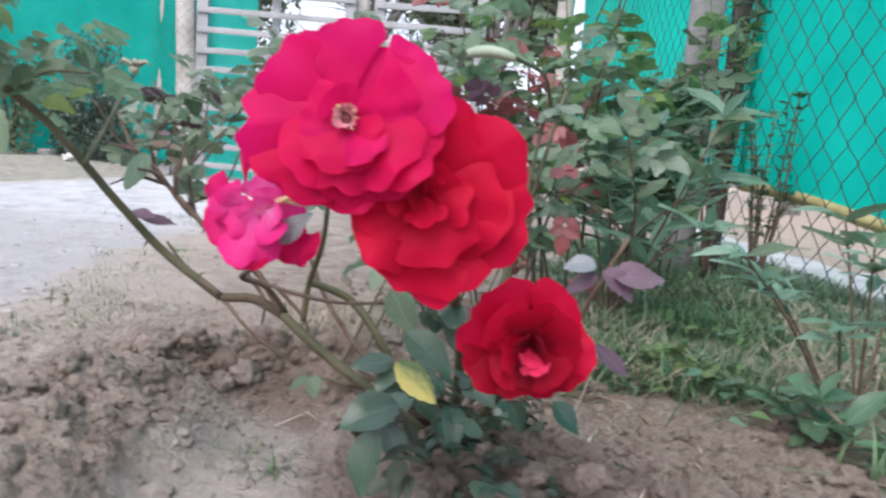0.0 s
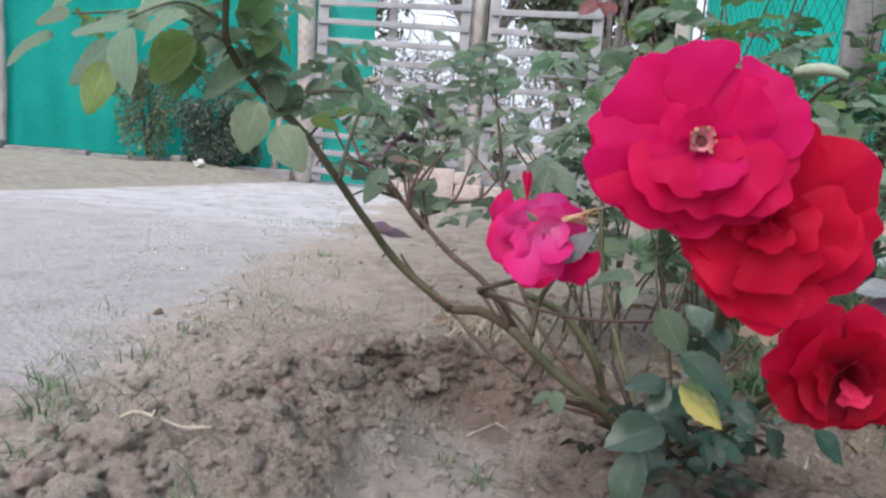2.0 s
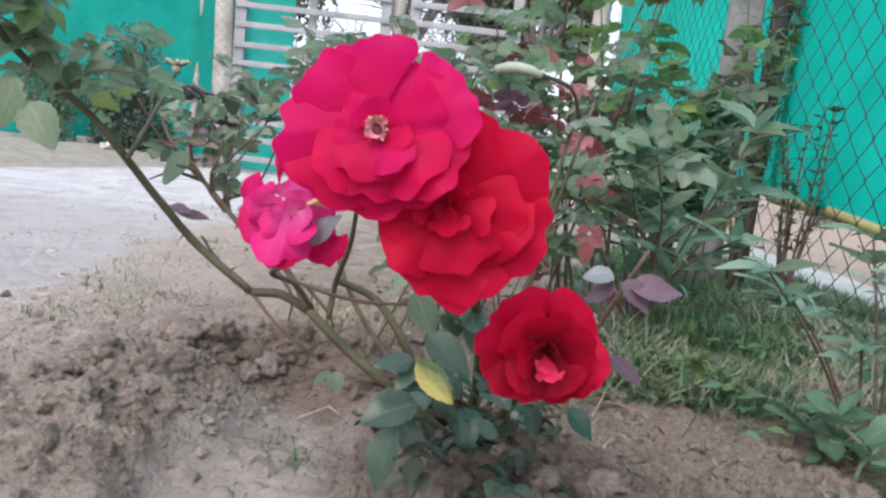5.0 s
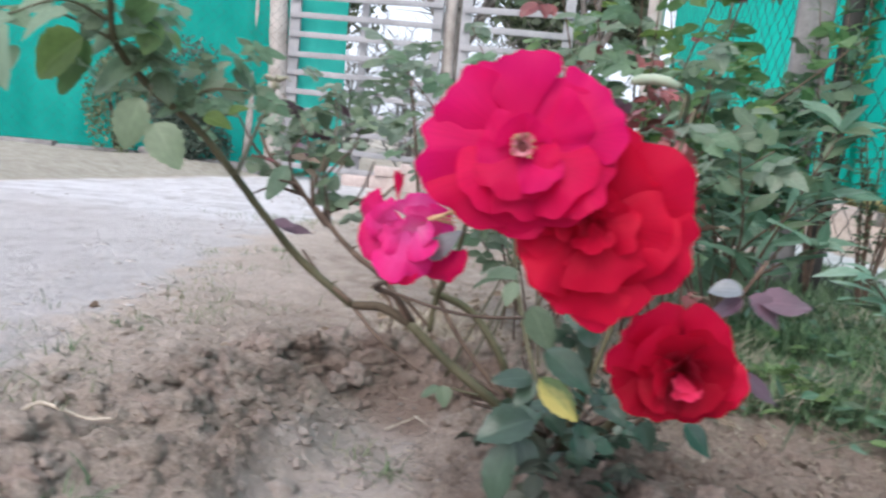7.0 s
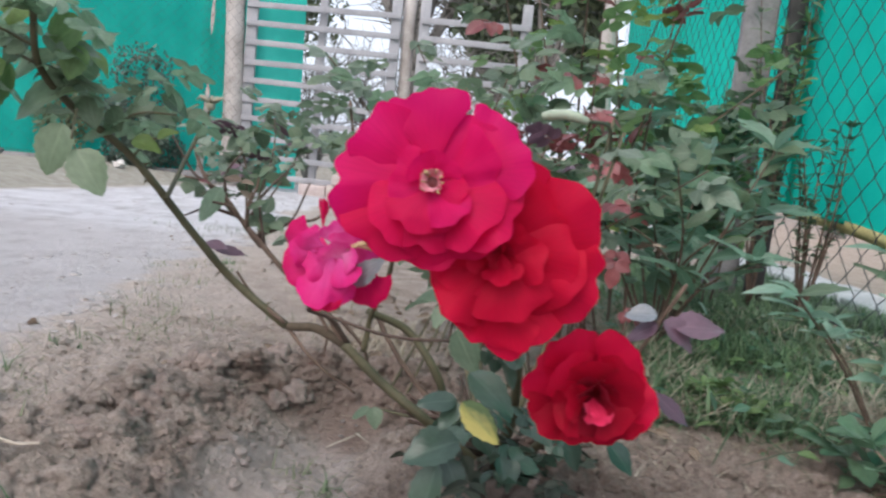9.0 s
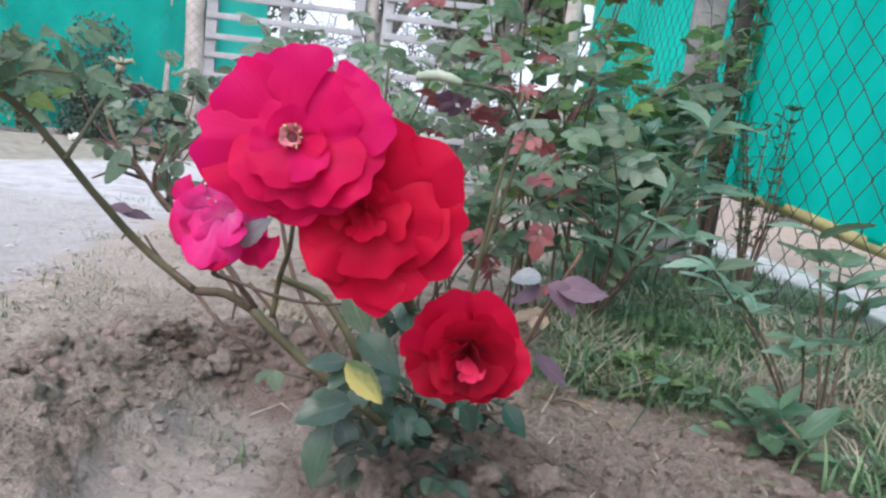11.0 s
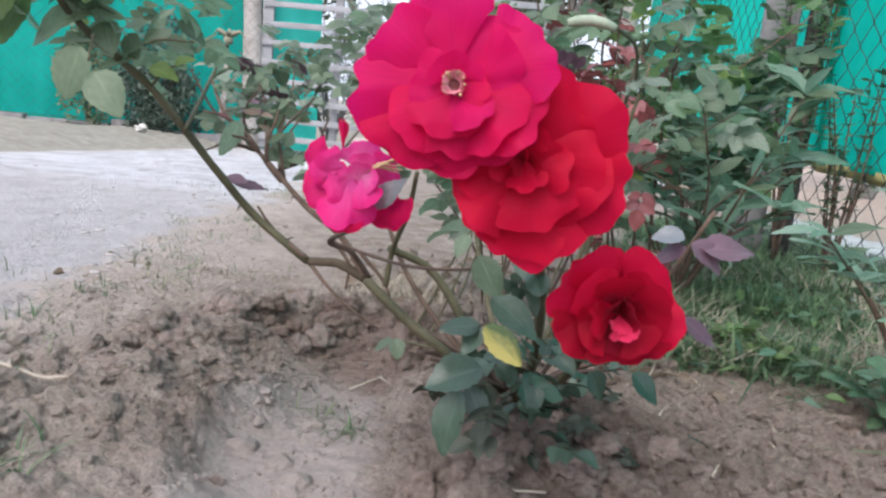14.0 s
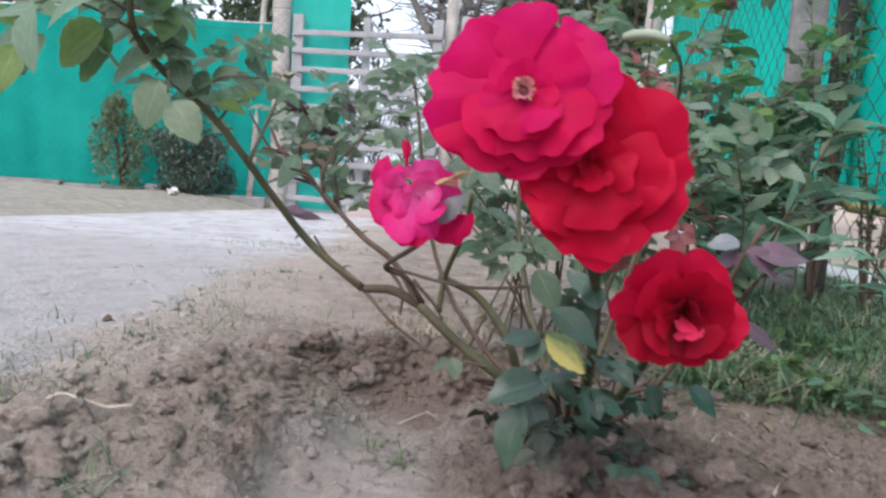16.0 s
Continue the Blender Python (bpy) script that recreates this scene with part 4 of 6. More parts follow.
# ---- roses ----
def petal_mesh(name, spread, notch, cup, curl, ripple, seed):
    """A broad fan-shaped petal one long, along +y, its face up: domed, its wavy margin rolled back."""
    rr = random.Random(seed)
    nv, nu = 17, 14
    ph, ph2, ph3 = rr.uniform(0, 6), rr.uniform(0, 6), rr.uniform(0, 6)
    skew, side = rr.uniform(-0.12, 0.12), rr.uniform(-0.35, 0.35)
    at = Vector((rr.uniform(-40, 40), rr.uniform(-40, 40), 0))
    vs, fs, uv = [], [], []
    for j in range(nv):
        v = j / (nv - 1)
        for k in range(-nu, nu + 1):
            u = k / nu
            edge = 1 - 0.2 * abs(u) ** 3.4 - notch * math.exp(-((u - side) / 0.16) ** 2) + skew * u
            edge += 0.06 * math.sin(2.6 * u + ph) + 0.02 * math.sin(8 * u + ph2) + 0.012 * math.sin(17 * u + ph3) + 0.05 * noise.noise(Vector((u * 3.1, 7, 0)) + at)
            r = v * (1 - (1 - edge) * v)
            a = u * spread * 1.3 * (0.42 + 0.58 * v ** 0.8)
            z = cup * v * v + 0.1 * cup * abs(u) * v - curl * max(0, v - 0.6) ** 2 * 3.2 - 0.1 * v * u * u
            z += ripple * (v ** 2 * math.sin(2.6 * u + ph) + 0.5 * v ** 5 * math.sin(4.6 * u + ph2) + 0.18 * v ** 8 * math.sin(11 * u + ph3))
            z += 0.2 * ripple * v * (1 - v) * math.sin(7 * u + ph2)
            x, y = r * math.sin(a), r * math.cos(a)
            z += 0.07 * v * noise.noise(Vector((x * 1.7, y * 1.7, 0)) + at) + 0.03 * v * noise.noise(Vector((x * 4, y * 4, 3)) + at)
            vs.append((x, y, z))
            uv.append((0.5 + u / 2, v))
    c = 2 * nu + 1
    for j in range(nv - 1):
        for k in range(2 * nu):
            q = j * c + k
            fs.append((q, q + 1, q + c + 1, q + c))
    return from_lists(name, vs, fs, uv)


def facing(centre, towards, roll=0.0):
    """A frame at centre whose z points towards a direction, y near up."""
    z = Vector(towards).normalized()
    x = Vector((0, 0, 1)).cross(z).normalized()
    y = z.cross(x)
    m = Matrix((x, y, z)).transposed().to_4x4()
    m.translation = centre
    return m @ Matrix.Rotation(radians(roll), 4, "Z")


def rose(bush, centre, towards, petals, label, eye=0.0, ring=None, seed=0):
    """A bloom facing a way. Petals, back to front: angle, length in mm, lift and half spread in degrees, cup, curl, ripple, material."""
    rr = random.Random(seed)
    f = facing(centre, towards)
    bm = bmesh.new()
    base = f @ Vector((0, 0, -0.012))
    back = f.to_3x3() @ Vector((0, 0, -1))
    tube(bm, [base + back * 0.014, base + back * 0.008, base, base - back * 0.005], 0.003, 0.006, 9)
    for k in range(5):
        a = k * 1.257
        d = f.to_3x3() @ Vector((math.cos(a), math.sin(a), -0.25))
        tube(bm, [base, base + d * 0.009, base + d * 0.02 + back * 0.004], 0.0028, 0.0005, 5)
    body = part("rose", bm, M_SEPAL, bush, label)
    for n, (ang, length, lift, spread, cup, curl, ripple, m) in enumerate(petals):
        me = petal_mesh("petal", radians(spread), rr.choice((0.0, 0.05, 0.1)), cup * 0.75, curl * 0.65, ripple * rr.uniform(0.8, 1.3), seed * 100 + n)
        me.materials.append(m)
        me.shade_smooth()
        ob = new("petal", me)
        under(ob, body)
        s = length / 1000
        ob.matrix_basis = (f @ Matrix.Translation((0, 0, -0.007 + 0.0007 * n)) @ Matrix.Rotation(radians(ang - 90), 4, "Z") @ Matrix.Rotation(radians(lift), 4, "X")
                           @ Matrix.Rotation(radians(rr.uniform(-7, 7)), 4, "Y") @ Matrix.Diagonal((s, s, s, 1)))
    for k in range(8 if ring else 0):
        me = petal_mesh("petaloid", radians(40), 0.0, 0.5, 0.0, 0.05, seed * 100 + 60 + k)
        me.materials.append(ring)
        me.shade_smooth()
        ob = new("petaloid", me)
        under(ob, body)
        s = eye * rr.uniform(0.7, 1.3)
        ob.matrix_basis = f @ Matrix.Translation((0, 0, 0.007)) @ Matrix.Rotation(k * 0.785 + rr.uniform(-0.35, 0.35), 4, "Z") @ Matrix.Rotation(radians(rr.uniform(24, 36)), 4, "X") @ Matrix.Diagonal((s, s, s, 1))
    if eye:
        bm = bmesh.new()
        lump(bm, f @ Vector((0, 0, 0.007 if ring else 0.002)), eye * 0.6, 0.3, 0.8, 2)
        part("flower_eye", bm, M_EYE, body, "dark sunken centre")
        bm = bmesh.new()
        for k in range(11):
            a = rr.uniform(0, 6.28)
            r = eye * rr.uniform(0.8, 1.2)
            p = f @ Vector((math.cos(a) * eye * 0.4, math.sin(a) * eye * 0.4, 0.009))
            q = f @ Vector((math.cos(a) * r * 0.72, math.sin(a) * r * 0.72, 0.011 + eye * rr.uniform(0.2, 0.6)))
            tube(bm, [p, q], 0.0006, 0.0006, 4)
            lump(bm, q, 0.001, 0.2, 0.8, 1)
        part("stamen_tuft", bm, M_STAMEN, body, "tan stamens round the centre")
    return body


bush = empty("rose_bush", (0.02, 0.8, gz(0.02, 0.8)), "red garden rose bush with open blooms in bare soil", "rose bush", "rose bushes")
rose(bush, (-0.046, 0.392, 0.406), (-0.03, -1, 0.08), [
    (20, 44, 0, 44, 0.05, 0.05, 0.05, P_MAGENTA), (-35, 46, 0, 44, 0.05, 0.05, 0.05, P_CRIMSON), (205, 50, 0, 46, 0.05, 0.05, 0.05, P_CRIMSON), (258, 48, 0, 44, 0.05, 0.05, 0.05, P_CRIMSON), (140, 44, 0, 40, 0.05, 0.05, 0.05, P_MAGENTA), (74, 43, 0, 34, 0.05, 0.03, 0.04, P_MAGENTA),
    (252, 52, 1.5, 36, 0.05, 0.08, 0.09, P_CRIMSON), (152, 51, 2, 32, 0.05, 0.05, 0.06, P_MAGENTA), (222, 54, 2, 34, 0.05, 0.08, 0.09, P_CRIMSON), (186, 56, 3, 33, 0.05, 0.06, 0.08, P_MAGENTA), (31, 56, 2, 29, 0.05, 0.08, 0.1, P_MAGENTA), (102, 55, 3, 25, 0.04, 0.08, 0.05, P_MAGENTA),
    (302, 48, 3, 40, 0.06, 0.1, 0.1, P_CRIMSON), (342, 50, 3.5, 36, 0.06, 0.1, 0.12, P_CRIMSON), (232, 40, 5, 42, 0.08, 0.12, 0.1, P_CRIMSON), (274, 41, 6.5, 42, 0.1, 0.14, 0.1, P_CRIMSON), (10, 38, 7, 40, 0.06, 0.12, 0.09, P_MAGENTA), (318, 41, 9, 38, 0.1, 0.16, 0.13, P_CRIMSON),
    (178, 26, 6, 48, 0.1, 0.04, 0.08, P_MAGENTA), (258, 31, 12, 42, 0.18, 0.2, 0.1, P_CRIMSON), (295, 28, 17, 38, 0.22, 0.24, 0.12, P_MAGENTA), (338, 22, 15, 40, 0.18, 0.16, 0.12, P_CRIMSON), (70, 18, 12, 48, 0.15, 0.0, 0.06, P_MAGENTA), (125, 16, 14, 48, 0.15, 0.0, 0.06, P_MAGENTA)],
    "large open crimson-pink rose bloom with pale eye", 0.0082, P_CLAW, 1)
rose(bush, (-0.005, 0.408, 0.370), (0.1, -1, -0.02), [
    (110, 44, 0, 42, 0.05, 0.05, 0.05, P_RED), (165, 42, 0, 42, 0.05, 0.05, 0.05, P_RED), (220, 42, 0, 42, 0.05, 0.05, 0.05, P_RED), (-85, 50, 0, 44, 0.05, 0.05, 0.05, P_RED), (-20, 52, 0, 44, 0.05, 0.05, 0.05, P_RED),
    (62, 52, 1, 36, 0.05, 0.06, 0.08, P_RED), (-52, 61, 1, 34, 0.05, 0.08, 0.09, P_RED), (-140, 46, 1.5, 34, 0.05, 0.1, 0.12, P_RED), (-16, 60, 2, 34, 0.05, 0.08, 0.09, P_RED), (-96, 57, 2, 30, 0.05, 0.1, 0.12, P_RED), (22, 57, 3, 36, 0.05, 0.08, 0.09, P_RED), (192, 40, 3, 36, 0.06, 0.1, 0.12, P_RED),
    (46, 42, 5, 42, 0.06, 0.08, 0.08, P_RED), (-118, 46, 5, 30, 0.08, 0.14, 0.14, P_RED), (-30, 49, 5, 38, 0.06, 0.1, 0.09, P_RED), (8, 43, 7, 40, 0.08, 0.1, 0.1, P_RED), (-150, 32, 7, 34, 0.1, 0.14, 0.14, P_RED), (-68, 41, 9, 42, 0.1, 0.12, 0.07, P_RED),
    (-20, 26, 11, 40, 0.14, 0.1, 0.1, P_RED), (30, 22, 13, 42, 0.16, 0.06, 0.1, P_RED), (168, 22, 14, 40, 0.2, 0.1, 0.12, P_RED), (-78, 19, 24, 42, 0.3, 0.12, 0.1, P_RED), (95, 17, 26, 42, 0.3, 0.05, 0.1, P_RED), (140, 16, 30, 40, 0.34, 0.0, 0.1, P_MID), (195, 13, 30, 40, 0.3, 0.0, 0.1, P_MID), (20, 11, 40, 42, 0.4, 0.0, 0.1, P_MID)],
    "open bright red rose bloom with ruffled petals", 0, None, 2)
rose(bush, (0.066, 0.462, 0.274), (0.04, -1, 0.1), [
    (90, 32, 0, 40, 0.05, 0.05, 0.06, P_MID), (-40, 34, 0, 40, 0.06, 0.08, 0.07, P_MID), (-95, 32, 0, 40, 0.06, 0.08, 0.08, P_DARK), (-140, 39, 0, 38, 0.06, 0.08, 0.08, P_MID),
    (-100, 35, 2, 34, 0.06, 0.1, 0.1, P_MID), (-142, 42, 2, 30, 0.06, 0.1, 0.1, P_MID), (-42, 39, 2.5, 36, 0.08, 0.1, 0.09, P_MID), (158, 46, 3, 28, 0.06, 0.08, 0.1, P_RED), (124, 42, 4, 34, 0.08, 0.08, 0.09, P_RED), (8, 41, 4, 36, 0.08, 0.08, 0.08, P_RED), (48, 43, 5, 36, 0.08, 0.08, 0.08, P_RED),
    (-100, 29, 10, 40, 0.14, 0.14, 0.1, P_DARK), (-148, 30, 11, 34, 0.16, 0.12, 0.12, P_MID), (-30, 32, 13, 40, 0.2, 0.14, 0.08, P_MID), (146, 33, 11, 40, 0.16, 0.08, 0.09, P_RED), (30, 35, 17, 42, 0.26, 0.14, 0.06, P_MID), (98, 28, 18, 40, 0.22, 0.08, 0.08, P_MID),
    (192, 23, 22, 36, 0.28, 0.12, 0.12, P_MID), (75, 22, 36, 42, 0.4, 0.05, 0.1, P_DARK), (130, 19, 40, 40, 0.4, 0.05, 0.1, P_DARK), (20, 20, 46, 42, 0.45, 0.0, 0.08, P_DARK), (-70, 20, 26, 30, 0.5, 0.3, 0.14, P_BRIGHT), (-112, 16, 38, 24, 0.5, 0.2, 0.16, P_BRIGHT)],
    "dark red cupped rose bloom near the ground", 0, None, 3)
pink = rose(bush, (-0.118, 0.517, 0.341), (0.12, -1, 0.1), [
    (195, 27, -4, 34, 0.02, 0.3, 0.12, P_ROSEPINK), (300, 32, -10, 34, 0.02, 0.3, 0.12, P_CRIMSON), (245, 34, -8, 34, 0.02, 0.3, 0.12, P_ROSEPINK)],
    "fading magenta-pink rose with drooping petals", 0, None, 4)
face = facing((-0.118, 0.517, 0.341), (0.12, -1, 0.1))
for n, (dx, dy, dz, size, way, lift, turn, spread, cup, curl, m) in enumerate((
        (-15, 26, 0, 25, 92, 6, 0, 9, 0.05, 0.1, P_CRIMSON), (-3, 13, 1, 26, 92, 8, 0, 40, 0.25, 0.2, P_PALEPINK), (16, 2, 1, 27, 15, 6, 10, 46, 0.3, 0.6, P_DEEPPINK), (4, 5, 3, 24, 60, 12, 0, 44, 0.3, 0.4, P_PALEPINK),
        (22, -22, 0, 31, 290, -8, 18, 44, 0.3, 0.9, P_CRIMSON), (-25, 3, 2, 30, 182, 0, -8, 42, 0.25, 0.7, P_ROSEPINK), (-22, -14, 3, 33, 220, -4, -10, 44, 0.3, 0.8, P_ROSEPINK), (-22, 8, 7, 22, 160, 18, -6, 40, 0.3, 0.8, P_DEEPPINK), (-26, -2, 8, 20, 196, 18, -6, 40, 0.3, 0.8, P_DEEPPINK),
        (-14, -10, 7, 24, 226, 14, -8, 42, 0.3, 0.8, P_DEEPPINK), (-7, -19, 8, 40, 266, 4, 0, 34, 0.35, 0.5, P_DEEPPINK), (-7, -34, 14, 17, 267, 10, 0, 62, 0.2, 0.5, P_CRIMSON), (4, -13, 10, 25, 292, 14, 12, 36, 0.35, 0.5, P_DEEPPINK),
        (-4, 3, 9, 18, 120, 24, 0, 46, 0.4, 0.4, P_PALEPINK), (8, -4, 10, 17, 330, 24, 10, 44, 0.4, 0.5, P_PALEPINK))):
    me = petal_mesh("petal", radians(spread), 0.08, cup, curl * 0.6, 0.13, 430 + n)
    me.materials.append(m)
    me.shade_smooth()
    ob = new("petal", me)
    under(ob, pink)
    a, s = radians(way), size / 1000
    ob.matrix_basis = (face @ Matrix.Translation((dx / 1000 - 0.002 - 0.5 * s * math.cos(a), dy / 1000 - 0.5 * s * math.sin(a), dz / 1000)) @ Matrix.Rotation(a - math.pi / 2, 4, "Z")
                       @ Matrix.Rotation(radians(lift), 4, "X") @ Matrix.Rotation(radians(turn), 4, "Y") @ Matrix.Diagonal((s, s, s, 1)))
bm = bmesh.new()
for k in range(16):
    q = Vector((-0.092, 0.5, 0.357)) + Vector((rnd.gauss(0, 0.004), rnd.gauss(0, 0.003), rnd.gauss(0, 0.003)))
    tube(bm, [Vector((-0.118, 0.512, 0.344)), Vector((-0.106, 0.503, 0.35)) + Vector((0, 0, rnd.gauss(0, 0.001))), q], 0.0009, 0.0005, 4)
part("stamen_tuft", bm, M_STAMEN, pink, "tan withered stamens")

# canes of the bush
V = Vector
crown = V((0.02, 0.8, gz(0.02, 0.8) - 0.01))
cane(bush, [crown, (-0.006, 0.74, 0.1), (-0.055, 0.7, 0.151), (-0.102, 0.7, 0.183), (-0.146, 0.7, 0.22)], 0.0056, 0.005, M_CANE, thorns=4)
cane(bush, [(-0.146, 0.7, 0.22), (-0.175, 0.702, 0.232), (-0.205, 0.7, 0.231)], 0.005, 0.0044, M_OLDWOOD, "old_cane", label="brown old wood")
main = cane(bush, [(-0.205, 0.7, 0.231), (-0.258, 0.69, 0.273), (-0.291, 0.66, 0.322), (-0.333, 0.62, 0.389), (-0.362, 0.58, 0.425), (-0.377, 0.55, 0.458), (-0.37, 0.53, 0.5), (-0.375, 0.52, 0.54)], 0.0042, 0.0024, M_CANE, thorns=10)
second = cane(bush, [(-0.146, 0.7, 0.22), (-0.173, 0.7, 0.26), (-0.211, 0.7, 0.287), (-0.255, 0.71, 0.326), (-0.314, 0.75, 0.364), (-0.34, 0.77, 0.40)], 0.0035, 0.0018, M_BARK, thorns=5)
cane(bush, [(-0.255, 0.71, 0.326), (-0.25, 0.73, 0.355), (-0.225, 0.76, 0.392)], 0.0022, 0.001, M_TWIG, "twig")
cane(bush, [(-0.235, 0.705, 0.308), (-0.245, 0.71, 0.35)], 0.002, 0.001, M_TWIG, "twig")
for a, b, c in (((-0.285, 0.73, 0.345), (-0.29, 0.735, 0.375), (-0.275, 0.74, 0.4)), ((-0.314, 0.75, 0.364), (-0.335, 0.76, 0.372), (-0.36, 0.76, 0.41)), ((-0.245, 0.71, 0.318), (-0.215, 0.72, 0.335), (-0.2, 0.73, 0.375)), ((-0.215, 0.72, 0.335), (-0.19, 0.73, 0.34), (-0.17, 0.74, 0.365)), ((-0.27, 0.72, 0.335), (-0.3, 0.72, 0.34), (-0.325, 0.72, 0.33))):
    cane(bush, [a, b, c], 0.002, 0.0009, M_TWIG, "twig")
cane(bush, [(-0.205, 0.7, 0.231), (-0.17, 0.69, 0.2), (-0.13, 0.7, 0.17)], 0.0022, 0.001, M_BARK, "twig")
cane(bush, [(-0.142, 0.7, 0.222), (-0.158, 0.68, 0.25), (-0.175, 0.66, 0.262), (-0.125, 0.56, 0.3), (-0.118, 0.525, 0.325)], 0.0028, 0.0022, M_TWIG)
cane(bush, [(-0.125, 0.7, 0.215), (-0.119, 0.69, 0.255), (-0.1, 0.64, 0.3), (-0.09, 0.6, 0.34)], 0.0032, 0.002, M_CANE)
cane(bush, [crown, (-0.03, 0.82, 0.1), (-0.054, 0.8, 0.167), (-0.092, 0.8, 0.215), (-0.135, 0.77, 0.24)], 0.006, 0.004, M_CANE, thorns=3)
cane(bush, [(-0.175, 0.66, 0.262), (-0.09, 0.62, 0.255), (-0.01, 0.58, 0.27)], 0.0016, 0.0014, M_TWIG, "twig")
cane(bush, [crown, (0.03, 0.7, 0.16), (0.02, 0.58, 0.27), (-0.01, 0.47, 0.33), (-0.035, 0.42, 0.395)], 0.006, 0.0035, M_CANE, thorns=4)
cane(bush, [(0.02, 0.58, 0.27), (0.015, 0.5, 0.32), (0.01, 0.435, 0.352)], 0.0035, 0.003, M_CANE)
cane(bush, [crown, (0.06, 0.7, 0.14), (0.075, 0.56, 0.24), (0.07, 0.485, 0.268)], 0.005, 0.0035, M_CANE, thorns=2)
for tip, bend, wood in (((-0.20, 0.9, 0.47), (-0.14, 0.86, 0.22), M_BARK), ((-0.06, 0.92, 0.50), (-0.05, 0.9, 0.26), M_CANE), ((0.12, 0.8, 0.46), (0.07, 0.8, 0.24), M_CANE), ((0.16, 0.62, 0.33), (0.1, 0.74, 0.14), M_BARK)):
    cane(bush, [crown, V(bend), V(tip)], 0.004, 0.0018, wood, thorns=4)
for k in range(44):
    a = rnd.uniform(0, 6.28)
    d = V((math.cos(a), math.sin(a) * 0.8, 0))
    cane(bush, [crown + d * 0.008, crown + d * rnd.uniform(0.03, 0.05) + V((0, 0, rnd.uniform(0.03, 0.06))), crown + d * rnd.uniform(0.06, 0.12) + V((0, 0, rnd.uniform(0.04, 0.1)))], rnd.uniform(0.003, 0.006), 0.002, M_TWIG, "twig")

cane(bush, [(-0.066, 0.620, 0.183), (-0.089, 0.620, 0.186), (-0.102, 0.620, 0.186)], 0.0013, 0.0009, M_CANE, "leaf_stalk")
# leaflets that stand out one by one
def leaflet(material, base, tip, normal, width, label=""):
    leaf(bush, rnd.choice(ROSE_T[material]), leaf_pose(base, tip, normal, width * 0.85), "leaflet", label)


leaflet(M_ROSE_YELLOW, (-0.019, 0.500, 0.245), (0.011, 0.490, 0.220), (0.35, -1, 0.4), 0.9, "yellowing leaflet")
leaflet(M_ROSE, (-0.03, 0.55, 0.285), (-0.011, 0.54, 0.254), (-0.3, -1, 0.5), 1.1)
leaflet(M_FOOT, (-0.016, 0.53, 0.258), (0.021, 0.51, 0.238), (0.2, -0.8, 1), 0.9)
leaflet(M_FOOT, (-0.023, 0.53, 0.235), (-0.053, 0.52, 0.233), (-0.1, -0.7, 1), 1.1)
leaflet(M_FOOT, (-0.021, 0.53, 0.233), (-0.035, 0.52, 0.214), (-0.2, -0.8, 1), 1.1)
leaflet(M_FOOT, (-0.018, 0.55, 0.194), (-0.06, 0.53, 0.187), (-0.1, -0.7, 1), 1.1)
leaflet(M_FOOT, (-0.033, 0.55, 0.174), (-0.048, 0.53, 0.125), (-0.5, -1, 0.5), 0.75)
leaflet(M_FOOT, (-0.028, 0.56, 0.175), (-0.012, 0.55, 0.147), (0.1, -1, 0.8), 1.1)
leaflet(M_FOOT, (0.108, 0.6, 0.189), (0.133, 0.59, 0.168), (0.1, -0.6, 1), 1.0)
leaflet(M_PURPLE, (0.117, 0.51, 0.266), (0.146, 0.5, 0.247), (0.1, -0.5, 1), 0.8, "dark purplish young leaflet")
leaflet(M_PURPLE, (0.13, 0.53, 0.311), (0.174, 0.54, 0.315), (0.1, -0.8, 1), 0.85, "purplish young leaflet")
leaflet(M_PURPLE, (0.123, 0.53, 0.315), (0.149, 0.525, 0.298), (0.1, -0.8, 1), 1.0, "purplish young leaflet")
leaflet(M_GREYLEAF, (0.117, 0.525, 0.319), (0.094, 0.525, 0.32), (-0.1, -0.8, 1), 1.1)
leaflet(M_PURPLE, (0.118, 0.525, 0.313), (0.097, 0.53, 0.298), (-0.1, -0.8, 1), 1.0)
leaflet(M_GREYLEAF, (-0.108, 0.51, 0.319), (-0.087, 0.505, 0.344), (-0.3, -1, 0.5), 0.8)
leaflet(M_FOOT, (0.021, 0.58, 0.264), (-0.004, 0.6, 0.281), (0, -1, 0.7), 1.0)
leaflet(M_FOOT, (0.021, 0.56, 0.255), (0.014, 0.58, 0.278), (0, -1, 0.7), 1.0)
leaflet(M_ROSE_PALE, (-0.044, 0.62, 0.291), (-0.087, 0.66, 0.284), (0, -0.5, 1), 0.8)
leaflet(M_ROSE_PALE, (-0.044, 0.62, 0.289), (-0.051, 0.6, 0.274), (0, -0.5, 1), 0.9)
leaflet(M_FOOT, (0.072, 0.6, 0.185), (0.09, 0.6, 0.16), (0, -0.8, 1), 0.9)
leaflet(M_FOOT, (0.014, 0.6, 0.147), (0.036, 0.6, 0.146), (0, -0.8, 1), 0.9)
leaflet(M_BROADPALE, (-0.28, 0.7, 0.364), (-0.298, 0.69, 0.33), (0, -1, 0.4), 0.95)
leaflet(M_DEADLEAF, (-0.262, 0.7, 0.37), (-0.247, 0.69, 0.374), (0, -0.6, 1), 0.7, "brown withered leaflet")
leaflet(M_PURPLE, (-0.288, 0.7, 0.304), (-0.247, 0.69, 0.302), (0, -0.7, 1), 0.5, "curled dark purple leaflet")
leaflet(M_ROSE, (-0.337, 0.52, 0.415), (-0.347, 0.51, 0.377), (0, -1, 0.2), 1.23)
